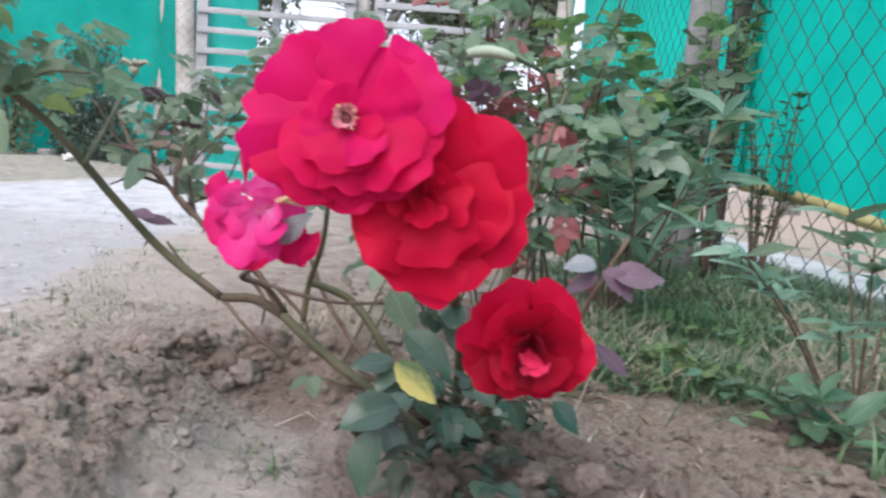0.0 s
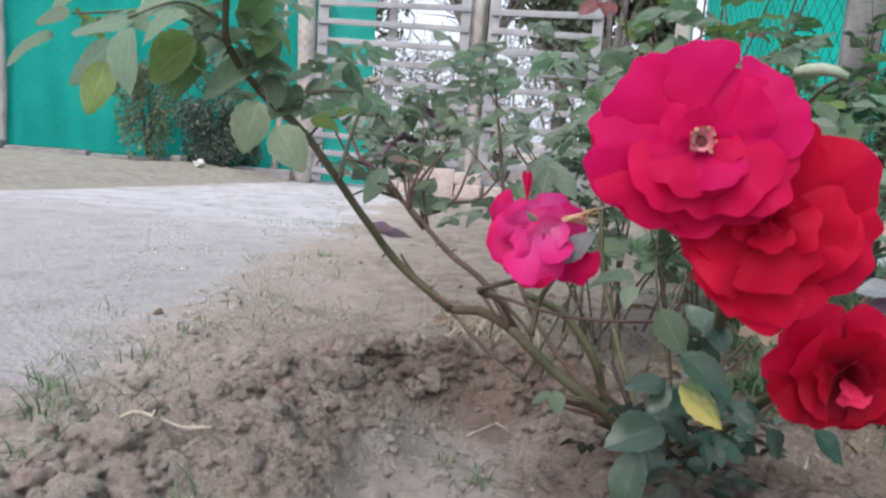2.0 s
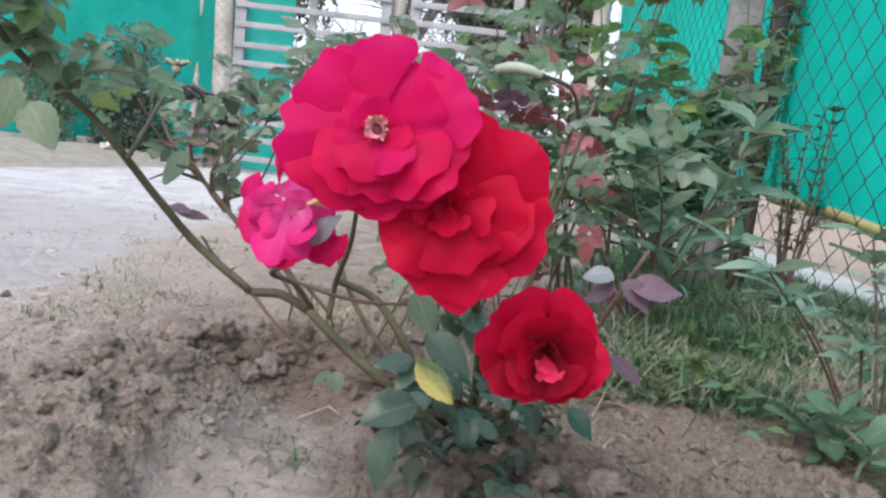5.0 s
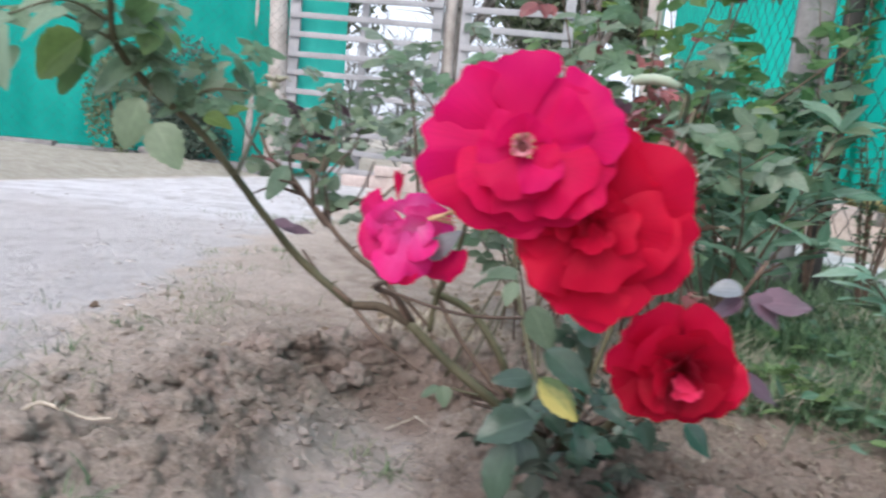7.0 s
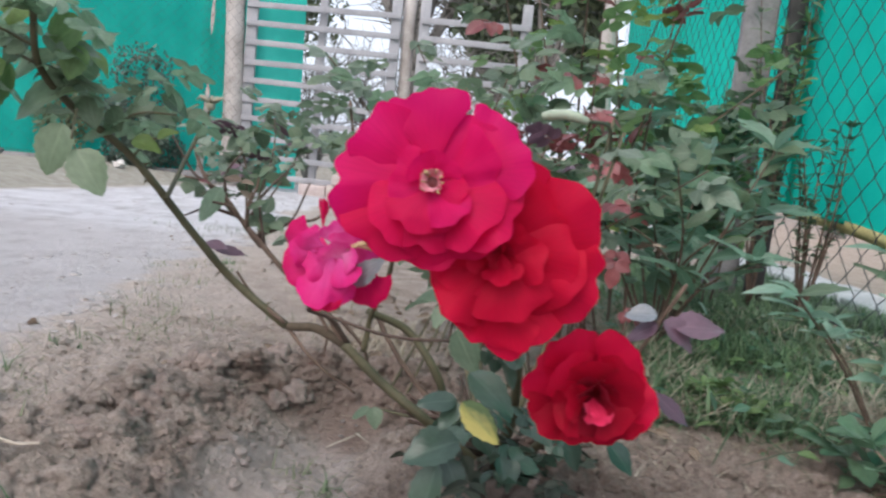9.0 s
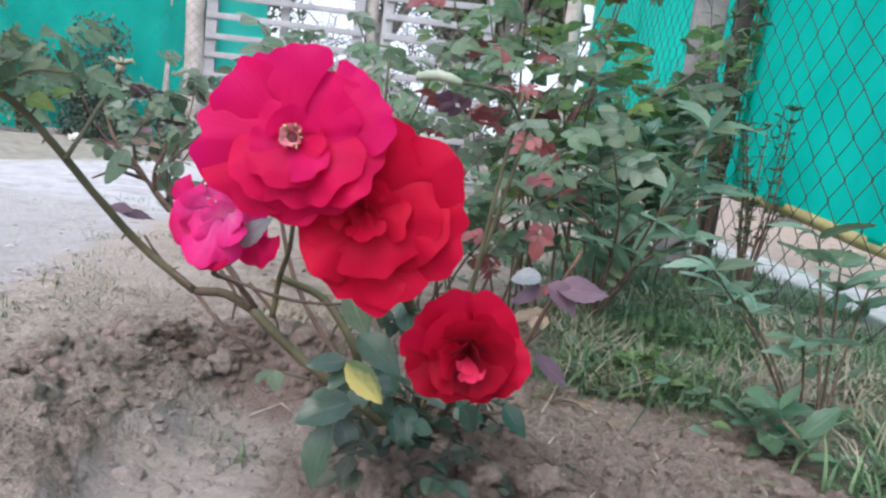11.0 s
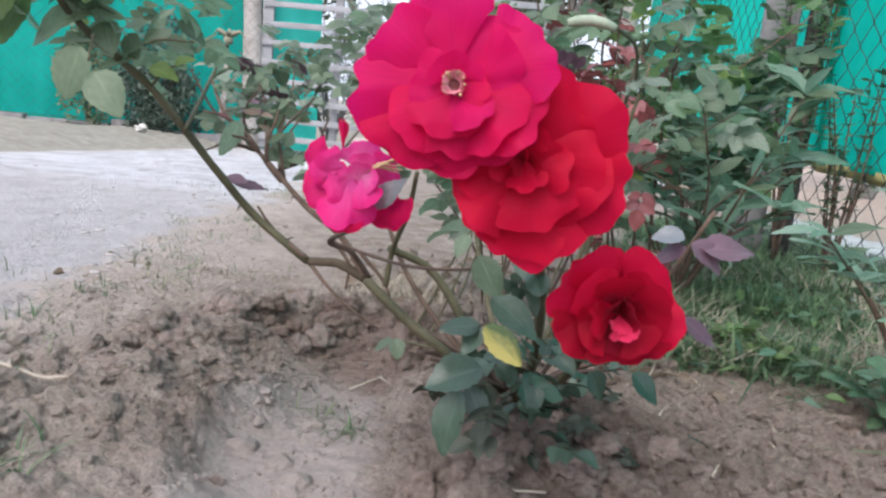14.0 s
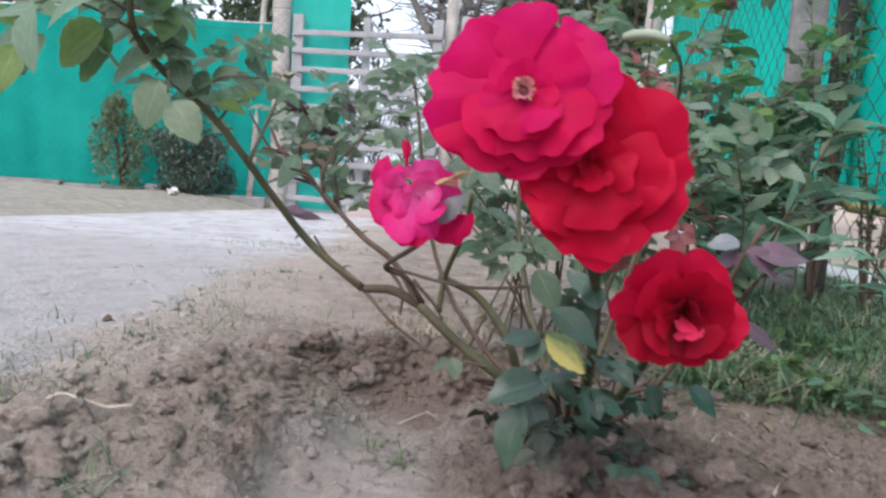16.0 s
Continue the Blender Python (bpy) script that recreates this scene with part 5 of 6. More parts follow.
leaflet(M_ROSE, (-0.315, 0.5, 0.398), (-0.291, 0.49, 0.369), (0.3, -1, 0.3), 1.12)
leaflet(M_OLIVE, (-0.446, 0.5, 0.434), (-0.456, 0.49, 0.396), (0.2, -1, 0.3), 1.12, "olive-green old leaflet")
leaflet(M_BROADPALE, (-0.408, 0.47, 0.456), (-0.416, 0.465, 0.412), (-0.3, -1, 0.4), 0.98)
leaflet(M_BROADPALE, (-0.383, 0.5, 0.47), (-0.418, 0.49, 0.455), (0, -0.6, 1), 1.35)
leaflet(M_BROADPALE, (-0.426, 0.5, 0.464), (-0.468, 0.49, 0.454), (0, -0.7, 1), 1.05)
leaflet(M_ROSE, (-0.475, 0.5, 0.469), (-0.496, 0.49, 0.458), (0, -1, 0.8), 1.20)
leaflet(M_BROAD, (-0.488, 0.5, 0.451), (-0.524, 0.49, 0.431), (0, -0.7, 1), 1.05)
leaflet(M_OLIVE, (-0.397, 0.54, 0.457), (-0.437, 0.53, 0.428), (0.2, -1, 0.6), 1.20, "olive-green old leaflet")
leaflet(M_OLIVEDARK, (-0.396, 0.545, 0.456), (-0.419, 0.54, 0.413), (-0.2, -1, 0.3), 1.12)
leaflet(M_BROAD, (-0.353, 0.56, 0.442), (-0.403, 0.55, 0.423), (0.1, -0.8, 1), 1.12)
leaflet(M_BROAD, (-0.364, 0.56, 0.465), (-0.406, 0.55, 0.452), (0, -0.8, 1), 1.05)
leaflet(M_OLIVEDARK, (-0.341, 0.55, 0.494), (-0.367, 0.54, 0.473), (0.2, -1, 0.5), 1.35)
leaflet(M_OLIVEDARK, (-0.342, 0.55, 0.475), (-0.349, 0.54, 0.45), (0.2, -1, 0.3), 1.20)
leaflet(M_BROADPALE, (-0.407, 0.52, 0.485), (-0.431, 0.51, 0.471), (0, -1, 0.8), 1.50)
leaflet(M_ROSE, (-0.386, 0.55, 0.479), (-0.401, 0.54, 0.457), (0, -1, 0.5), 1.20)
leaflet(M_BROAD, (-0.477, 0.52, 0.484), (-0.503, 0.51, 0.472), (0, -0.8, 1), 1.20)
leaflet(M_ROSE, (-0.348, 0.6, 0.437), (-0.32, 0.6, 0.447), (0, -0.6, 1), 1.05)
leaflet(M_ROSE, (-0.33, 0.6, 0.426), (-0.309, 0.61, 0.44), (0.2, -1, 0.6), 1.05)
leaflet(M_ROSE, (-0.343, 0.6, 0.432), (-0.332, 0.59, 0.412), (-0.2, -1, 0.4), 1.20)
leaflet(M_ROSE, (-0.353, 0.58, 0.439), (-0.342, 0.57, 0.415), (0.1, -1, 0.4), 1.20)
leaflet(M_OLIVE, (-0.324, 0.6, 0.405), (-0.299, 0.6, 0.401), (0, -0.8, 1), 1.05, "olive-green old leaflet")
leaflet(M_OLIVE, (-0.302, 0.6, 0.409), (-0.286, 0.6, 0.418), (0, -0.8, 1), 1.05, "olive-green old leaflet")
leaflet(M_BROAD, (-0.346, 0.58, 0.453), (-0.368, 0.57, 0.47), (0, -1, 0.5), 1.20)
leaflet(M_BROAD, (-0.335, 0.6, 0.414), (-0.364, 0.59, 0.405), (0, -0.7, 1), 1.05)
leaflet(M_BROAD, (-0.372, 0.54, 0.492), (-0.352, 0.53, 0.512), (0, -1, 0.5), 1.20)
leaflet(M_BROAD, (-0.43, 0.51, 0.445), (-0.444, 0.5, 0.412), (-0.4, -1, 0.3), 1.05)
leaflet(M_BROADPALE, (-0.46, 0.53, 0.452), (-0.492, 0.52, 0.418), (-0.1, -1, 0.6), 1.05)
leaflet(M_ROSE, (-0.318, 0.61, 0.432), (-0.293, 0.62, 0.423), (0.1, -0.8, 1), 1.05)
leaflet(M_ROSE, (-0.305, 0.61, 0.446), (-0.282, 0.62, 0.432), (0.1, -0.8, 1), 1.05)
leaflet(M_ROSE_PALE, (-0.099, 0.620, 0.188), (-0.094, 0.610, 0.172), (0.1, -0.7, 1), 1.1)
leaflet(M_ROSE_PALE, (-0.102, 0.620, 0.186), (-0.119, 0.620, 0.176), (0, -0.6, 1), 0.9)
# knobbly brown twigs above the pink bloom
for pts in (((-0.24, 0.71, 0.307), (-0.256, 0.71, 0.324), (-0.277, 0.715, 0.349), (-0.301, 0.72, 0.365), (-0.327, 0.72, 0.37)),
            ((-0.256, 0.71, 0.324), (-0.253, 0.7, 0.347), (-0.245, 0.7, 0.368), (-0.244, 0.7, 0.379)),
            ((-0.24, 0.71, 0.307), (-0.248, 0.72, 0.333), (-0.259, 0.73, 0.351)),
            ((-0.265, 0.71, 0.335), (-0.271, 0.7, 0.346), (-0.285, 0.69, 0.35)),
            ((-0.205, 0.69, 0.237), (-0.241, 0.7, 0.259), (-0.26, 0.7, 0.282)),
            ((-0.181, 0.7, 0.256), (-0.164, 0.7, 0.233), (-0.165, 0.7, 0.207)),
            ((-0.157, 0.72, 0.242), (-0.129, 0.72, 0.213), (-0.12, 0.72, 0.188))):
    cane(bush, pts, 0.0022, 0.0011, M_BARK, "twig")
leaflet(M_DEADLEAF, (-0.278, 0.7, 0.375), (-0.257, 0.69, 0.374), (0.1, -0.8, 0.8), 0.75)
leaflet(M_MAROON, (-0.297, 0.71, 0.366), (-0.303, 0.7, 0.37), (0.1, -0.8, 0.8), 0.75)
leaflet(M_PURPLE, (-0.29, 0.69, 0.31), (-0.264, 0.68, 0.308), (0.1, -0.8, 0.8), 0.75)
leaflet(M_ROSE, (-0.244, 0.7, 0.379), (-0.229, 0.69, 0.391), (0.1, -0.8, 0.8), 0.75)
leaflet(M_ROSE, (-0.253, 0.7, 0.347), (-0.232, 0.69, 0.357), (0.1, -0.8, 0.8), 0.75)
leaflet(M_DEADLEAF, (-0.256, 0.72, 0.352), (-0.263, 0.71, 0.363), (0.1, -0.8, 0.8), 0.75)
# thin stalks that carry them
for a, b, c in (((-0.377, 0.55, 0.458), (-0.42, 0.53, 0.475), (-0.48, 0.51, 0.468)), ((-0.375, 0.545, 0.47), (-0.4, 0.52, 0.482), (-0.43, 0.5, 0.466)), ((-0.362, 0.58, 0.425), (-0.345, 0.55, 0.425), (-0.325, 0.51, 0.405)), ((-0.37, 0.53, 0.5), (-0.4, 0.52, 0.495), (-0.45, 0.51, 0.488)), ((-0.345, 0.6, 0.41), (-0.32, 0.6, 0.428), (-0.29, 0.61, 0.43)), ((-0.333, 0.62, 0.389), (-0.315, 0.61, 0.405), (-0.295, 0.6, 0.41))):
    cane(bush, [a, b, c], 0.0013, 0.0008, M_CANE, "leaf_stalk")
# spent flower head with curled sepals, on a thin shoot
cane(bush, [(-0.305, 0.630, 0.355), (-0.316, 0.690, 0.385), (-0.317, 0.750, 0.437)], 0.0024, 0.0016, M_CANE, "shoot")
bm = bmesh.new()
lump(bm, (-0.316, 0.750, 0.443), 0.005, 0.25, 1.0, 2)
for k in range(5):
    d = Vector((math.cos(k * 1.257), 0.6 * math.sin(k * 1.257), 0.3))
    tube(bm, [Vector((-0.316, 0.750, 0.446)), Vector((-0.316, 0.750, 0.449)) + d * 0.012, Vector((-0.316, 0.750, 0.443)) + d * 0.016], 0.003, 0.0008, 5)
part("spent_flower", bm, M_DRYHEAD, bush, "dry tan flower head with curled sepals")

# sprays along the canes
# near-black leaf: the shade inside the foot of the bush is in its colour
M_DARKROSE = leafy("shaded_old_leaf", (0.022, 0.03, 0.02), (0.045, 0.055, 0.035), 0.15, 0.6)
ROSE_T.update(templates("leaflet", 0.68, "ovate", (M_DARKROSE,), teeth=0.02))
f = Foliage()
for k in range(3, len(main)):
    p = main[k]
    if k / len(main) > 0.55 and k % 2:
        f.spray(p, any_way(0.0, 1), rnd.uniform(0.013, 0.02), [M_ROSE, M_BROAD, M_ROSE_PALE])
for k in range(len(second) // 2, len(second)):
    if rnd.random() < 0.45:
        f.spray(second[k], any_way(0.4, 1), rnd.uniform(0.017, 0.024), [M_ROSE, M_ROSE_PALE, M_PALEBUSH])


def leafy_canes(f, base, spread, height, count, lean, size, mats, parent, start=0.35, step=3, r=0.005, wood=M_CANE, table=None):
    """Canes fanning out of one base, with sprays of leaves on them."""
    for k in range(count):
        a = 2 * math.pi * (k + rnd.random()) / count
        out = V((math.cos(a), math.sin(a), 0)) * spread * rnd.uniform(0.35, 1) + V(lean)
        root = V(base) + V((rnd.gauss(0, 0.05), rnd.gauss(0, 0.05), -0.01))
        tip = V(base) + out + V((0, 0, height * rnd.uniform(0.65, 1.05)))
        mid = root.lerp(tip, 0.45) - out * 0.15 + V((rnd.gauss(0, 0.04), rnd.gauss(0, 0.04), 0.02))
        line = cane(parent, [root, mid, tip], r * rnd.uniform(0.7, 1), r * 0.35, wood, thorns=0)
        for i in range(int(len(line) * start), len(line)):
            for _ in range(step):
                f.spray(line[i] + V((rnd.gauss(0, 0.03), rnd.gauss(0, 0.03), rnd.gauss(0, 0.02))), any_way(0.15, 1), size * rnd.uniform(0.75, 1.2), mats, table)


for tip in ((-0.31, 0.78, 0.40), (-0.27, 0.84, 0.44), (-0.20, 0.9, 0.47), (-0.08, 0.92, 0.50), (0.03, 0.9, 0.52), (0.11, 0.8, 0.46)):
    for _ in range(3 if tip[0] < -0.25 else 7):
        p = V(tip) + V((rnd.gauss(0, 0.035), rnd.gauss(0, 0.04), rnd.gauss(-0.02, 0.035)))
        f.spray(p, any_way(0.1, 1), rnd.uniform(0.017, 0.026), [M_ROSE, M_ROSE_PALE, M_PALEBUSH])
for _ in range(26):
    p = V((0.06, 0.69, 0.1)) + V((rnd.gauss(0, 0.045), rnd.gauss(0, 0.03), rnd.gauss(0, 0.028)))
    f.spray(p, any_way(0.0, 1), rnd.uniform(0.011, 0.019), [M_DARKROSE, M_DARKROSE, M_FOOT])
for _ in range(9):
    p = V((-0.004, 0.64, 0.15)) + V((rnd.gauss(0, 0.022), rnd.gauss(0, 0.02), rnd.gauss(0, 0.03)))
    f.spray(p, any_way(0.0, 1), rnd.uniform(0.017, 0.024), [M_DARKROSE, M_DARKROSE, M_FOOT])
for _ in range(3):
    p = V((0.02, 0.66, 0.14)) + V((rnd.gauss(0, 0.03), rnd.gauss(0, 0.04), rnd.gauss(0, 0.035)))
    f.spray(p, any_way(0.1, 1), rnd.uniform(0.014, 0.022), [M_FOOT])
for _ in range(6):
    p = V((0.066, 0.74, 0.44)) + V((rnd.gauss(0, 0.014), rnd.gauss(0, 0.03), rnd.gauss(0, 0.03)))
    f.spray(p, any_way(0.3, 1), rnd.uniform(0.014, 0.02), [M_MAROON, M_MAROON, M_PURPLE])
for _ in range(26):
    p = V((-0.405, 0.58, 0.47)) + V((rnd.gauss(0, 0.055), rnd.gauss(0, 0.035), rnd.gauss(0.012, 0.024)))
    f.spray(p, any_way(0.0, 1), rnd.uniform(0.016, 0.024), [M_BROAD, M_BROAD, M_BROAD, M_BROADPALE, M_OLIVE])
for _ in range(9):
    p = V((-0.318, 0.62, 0.428)) + V((rnd.gauss(0, 0.022), rnd.gauss(0, 0.03), rnd.gauss(0, 0.014)))
    f.spray(p, any_way(0.0, 1), rnd.uniform(0.012, 0.018), [M_ROSE, M_BROAD, M_BROAD])
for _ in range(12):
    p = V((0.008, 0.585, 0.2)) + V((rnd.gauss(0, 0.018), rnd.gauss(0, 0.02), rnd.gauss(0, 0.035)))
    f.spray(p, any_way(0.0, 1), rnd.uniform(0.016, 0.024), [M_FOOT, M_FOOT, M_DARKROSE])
# small leaves on thin twigs in front of the gate
kept = rnd.getstate()
for tip in ((-0.36, 0.9, 0.44), (-0.3, 0.92, 0.455), (-0.25, 0.9, 0.43), (-0.32, 0.84, 0.39)):
    line = cane(bush, [(-0.256, 0.71, 0.324), V((-0.256, 0.71, 0.324)).lerp(V(tip), 0.5) + V((0.012, 0, 0.01)), tip], 0.0014, 0.0007, M_BARK, "twig")
    for q in line[len(line) // 2:]:
        for _ in range(2):
            p = q + V((rnd.gauss(0, 0.02), rnd.gauss(0, 0.03), rnd.gauss(0, 0.015)))
            f.spray(p, any_way(0.0, 1), rnd.uniform(0.012, 0.018), [M_ROSE, M_ROSE_PALE, M_PALEBUSH, M_PALEBUSH, M_PURPLE])
for _ in range(10):
    p = V((-0.345, 0.63, 0.428)) + V((rnd.gauss(0, 0.02), rnd.gauss(0, 0.03), rnd.gauss(0, 0.014)))
    f.spray(p, any_way(0.0, 1), rnd.uniform(0.014, 0.02), [M_ROSE, M_BROAD, M_ROSE_PALE])
rnd.setstate(kept)
for at in ((0.15, 1.0, 0.3), (0.13, 1.0, 0.41), (0.17, 1.02, 0.22), (0.075, 1.0, 0.5), (0.072, 1.0, 0.435), (0.1, 1.0, 0.272)):
    for _ in range(3):
        p = V(at) + V((rnd.gauss(0, 0.02), rnd.gauss(0, 0.03), rnd.gauss(0, 0.025)))
        f.spray(p, any_way(-0.2, 1), rnd.uniform(0.018, 0.026), [M_MAROON, M_MAROON, M_DEADLEAF])
f.grow(bush, 420, "leaflet")
bm = bmesh.new()
tube(bm, [V((0.012, 0.45, 0.4515)), V((0.018, 0.45, 0.4525)), V((0.026, 0.45, 0.453)), V((0.034, 0.45, 0.4525)), V((0.041, 0.451, 0.451))], 0.0016, 0.0016, 10)
for v in bm.verts:
    c = V((v.co.x, 0.45, 0.4525))
    v.co = c + (v.co - c) * (2.1 if 0.015 < v.co.x < 0.038 else 1.4)
part("bud", bm, M_POD, bush, "pale green closed leaf bud")
cane(bush, [(0.041, 0.451, 0.451), (0.075, 0.6, 0.455), (0.1, 0.75, 0.44)], 0.0013, 0.0018, M_CANE, "twig")
cane(bush, [(0.071, 0.75, 0.24), (0.085, 0.75, 0.36), (0.1, 0.75, 0.47)], 0.0028, 0.0016, M_CANE, "twig")

# second rose bush behind
back_bush = empty("rose_bush", (-0.08, 1.42, gz(-0.08, 1.42)), "leafy rose bush without blooms behind the red one", "rose bush", "rose bushes")
f = Foliage()
leafy_canes(f, (-0.02, 1.42, gz(-0.02, 1.42)), 0.4, 0.58, 11, (0.0, -0.08, 0), 0.034, [M_PALEBUSH, M_PALEBUSH, M_ROSE_PALE, M_BROAD, M_ROSE], back_bush, 0.45, 2, 0.0032, M_BARK)
f.grow(back_bush, 300, "leaflet")
# a third between it and the fence, with young red growth
red_bush = empty("rose_bush", (0.2, 1.75, gz(0.2, 1.75)), "tall rose bush with some maroon young leaves", "rose bush", "rose bushes")
f = Foliage()
leafy_canes(f, (0.22, 1.7, gz(0.22, 1.7)), 0.38, 0.95, 10, (0, 0, 0), 0.04, [M_ROSE, M_BROAD, M_OLIVEDARK, M_OLIVE, M_ROSE_PALE, M_OLIVEDARK, M_MAROON], red_bush, 0.42, 2, 0.0045, M_BARK)
f.grow(red_bush, 300, "leaflet")


def lance_shrub(base, spread, height, count, length, label, mats=(M_LANCE, M_LANCE, M_ROSE), per=9, limit=300, table=None, group="shrubs"):
    """A shrub of thin stems set with narrow leaves in whorls."""
    ob = empty("shrub", (base[0], base[1], gz(base[0], base[1])), label, "shrub", group)
    f = Foliage()
    b = V((base[0], base[1], gz(base[0], base[1]) - 0.01))
    table = table or LANCE_T
    for k in range(count):
        a = 2 * math.pi * (k + rnd.random()) / count
        r = spread * rnd.uniform(0.25, 1)
        tip = b + V((math.cos(a) * r, math.sin(a) * r, height * rnd.uniform(0.55, 1.05)))
        mid = b.lerp(tip, 0.5) + V((rnd.gauss(0, 0.03), rnd.gauss(0, 0.03), height * 0.08))
        line = cane(ob, [b, mid, tip], 0.004, 0.0014, M_BARK, "stem")
        for i in range(len(line) // 3, len(line)):
            d = (line[i] - line[i - 1]).normalized()
            for _ in range(per // 3 if i < len(line) - 1 else per):
                out = (any_way(0.15, 1) + d * 0.5).normalized()
                n = (V((0, 0, 1)) + 0.6 * any_way(0, 1)).normalized()
                s = length * rnd.uniform(0.6, 1.1)
                f.add(rnd.choice(table[rnd.choice(mats)]), leaf_pose(line[i], line[i] + out * s, n))
    f.grow(ob, limit)
    return ob


rnd.seed(64)
lance_shrub((0.38, 1.66), 0.35, 0.46, 13, 0.11, "dense shrub with narrow grey-green leaves by the fence", (M_LANCE, M_LANCE, M_ROSE), per=5)
lance_shrub((0.52, 2.1), 0.2, 0.6, 9, 0.12, "tall shrub with narrow leaves climbing at the post", per=6)
lance_shrub((0.87, 2.48), 0.12, 1.1, 12, 0.055, "creeper with small leaves on the dark fence post", (M_GLOSSY, M_OLIVEDARK, M_DARKLEAF, M_ROSE), per=11, table={**LANCE_T, M_DARKLEAF: LANCE_T[M_ROSE]})
lance_shrub((0.92, 2.2), 0.13, 0.6, 11, 0.032, "dark thin creeper on the wire fence", (M_GLOSSY, M_ROSE), per=12)
climber = empty("rose_bush", (0.7, 2.3, gz(0.7, 2.3)), "dark green broad-leaved climbing rose against the concrete post", "rose bush", "rose bushes")
f = Foliage()
leafy_canes(f, (0.58, 2.25, gz(0.58, 2.25)), 0.24, 0.74, 9, (-0.04, -0.05, 0), 0.045, [M_GLOSSY, M_OLIVEDARK, M_ROSE], climber, 0.5, 2, 0.0035, M_BARK)
f.grow(climber, 300, "leaflet")


def whorled_shrub(base, tips, length, label, turn):
    """A few bare stems, each with a whorl of narrow leaves at its tip."""
    b = V((base[0], base[1], gz(*base) - 0.01))
    ob = empty("shrub", b, label, "shrub", "shrubs")
    f = Foliage()
    for tip in tips:
        tip = V(tip)
        line = cane(ob, [b, b.lerp(tip, 0.5) + V((0, 0, 0.02)), tip], 0.0028, 0.0016, M_BARK, "stem")
        d = (tip - b).normalized()
        for k in range(9):
            i = len(line) - 1 - (k // 4) * 2
            a = 2.4 * k + turn
            out = (V((math.cos(a), math.sin(a), 0.12 + 0.14 * (k % 3))) + d * 0.3).normalized()
            f.add(rnd.choice(LANCE_T[rnd.choice((M_LANCE, M_LANCE, M_ROSE))]), leaf_pose(line[i], line[i] + out * length * rnd.uniform(0.6, 1.1), (V((0, 0, 1)) + 0.5 * any_way(0, 1)).normalized()))
    f.grow(ob, 300)


whorled_shrub((0.6, 1.06), ((0.402, 0.98, 0.278), (0.5, 1.12, 0.22), (0.55, 1.0, 0.19)), 0.085, "small shrub with whorls of pale narrow leaves in grass", 3.3)
whorled_shrub((0.64, 1.08), ((0.58, 1.0, 0.3), (0.68, 1.1, 0.26), (0.64, 1.2, 0.32)), 0.085, "small shrub with whorls of pale narrow leaves in grass", 0.6)
rnd.seed(71)
lance_shrub((0.475, 0.93), 0.05, 0.085, 2, 0.075, "low seedling with broad glossy leaves", (M_SEEDLING,), per=5, limit=60, table=BROAD_T)
lance_shrub((0.384, 1.178), 0.03, 0.07, 3, 0.035, "bright green seedling in the grass", (M_BRIGHT,), per=6, limit=60, table=BROAD_T)

# tangle of thin twigs behind the blooms
for k in range(9):
    a = V((rnd.uniform(-0.14, 0.14), rnd.uniform(1.02, 1.3), 0))
    a.z = gz(a.x, a.y)
    t = a + V((rnd.gauss(-0.02, 0.1), rnd.gauss(0, 0.06), rnd.uniform(0.12, 0.3)))
    cane(bush if k < 6 else back_bush, [a, a.lerp(t, 0.5) + V((rnd.gauss(0, 0.02), 0, 0.03)), t], 0.0022, 0.0009, rnd.choice((M_TWIG, M_BARK, M_CANE)), "twig")

# low weeds in the grass, dead leaves on the soil
f = Foliage()
for _ in range(420):
    x, y = rnd.uniform(0.26, 0.95), rnd.uniform(0.85, 2.2)
    if x < 0.26 + 0.75 * max(0, 1.15 - y):
        continue
    p = V((x, y, gz(x, y) + rnd.uniform(0.0, 0.05)))
    f.add(rnd.choice(rnd.choice((BROAD_T, LANCE_T))[rnd.choice((M_LANCE, M_BRIGHT, M_GLOSSY, M_GLOSSY))]), leaf_pose(p, p + any_way(0.35, 1) * rnd.uniform(0.018, 0.045), any_way(1.5, 0.6)))
weeds = empty("weeds", (0.6, 1.4, gz(0.6, 1.4)), "low broad-leaved weeds among the grass", "weeds", kind="stuff")
f.grow(weeds, 0)
DEAD_T = templates("dead_leaf", 0.6, "ovate", (M_DEADLEAF,), fold=0.7, droop=0.5)
f = Foliage()
for _ in range(260):
    x, y = rnd.gauss(0.05, 0.25), rnd.uniform(0.98, 1.9)
    p = V((x, y, gz(x, y) + 0.004))
    f.add(rnd.choice(DEAD_T[M_DEADLEAF]), leaf_pose(p, p + any_way(0.15, 1) * rnd.uniform(0.012, 0.032), any_way(1.0, 0.8)))
litter = empty("leaf_litter", (0.05, 1.4, gz(0.05, 1.4)), "curled brown dead leaves on the soil", "leaf litter", kind="stuff")
f.grow(litter, 0)


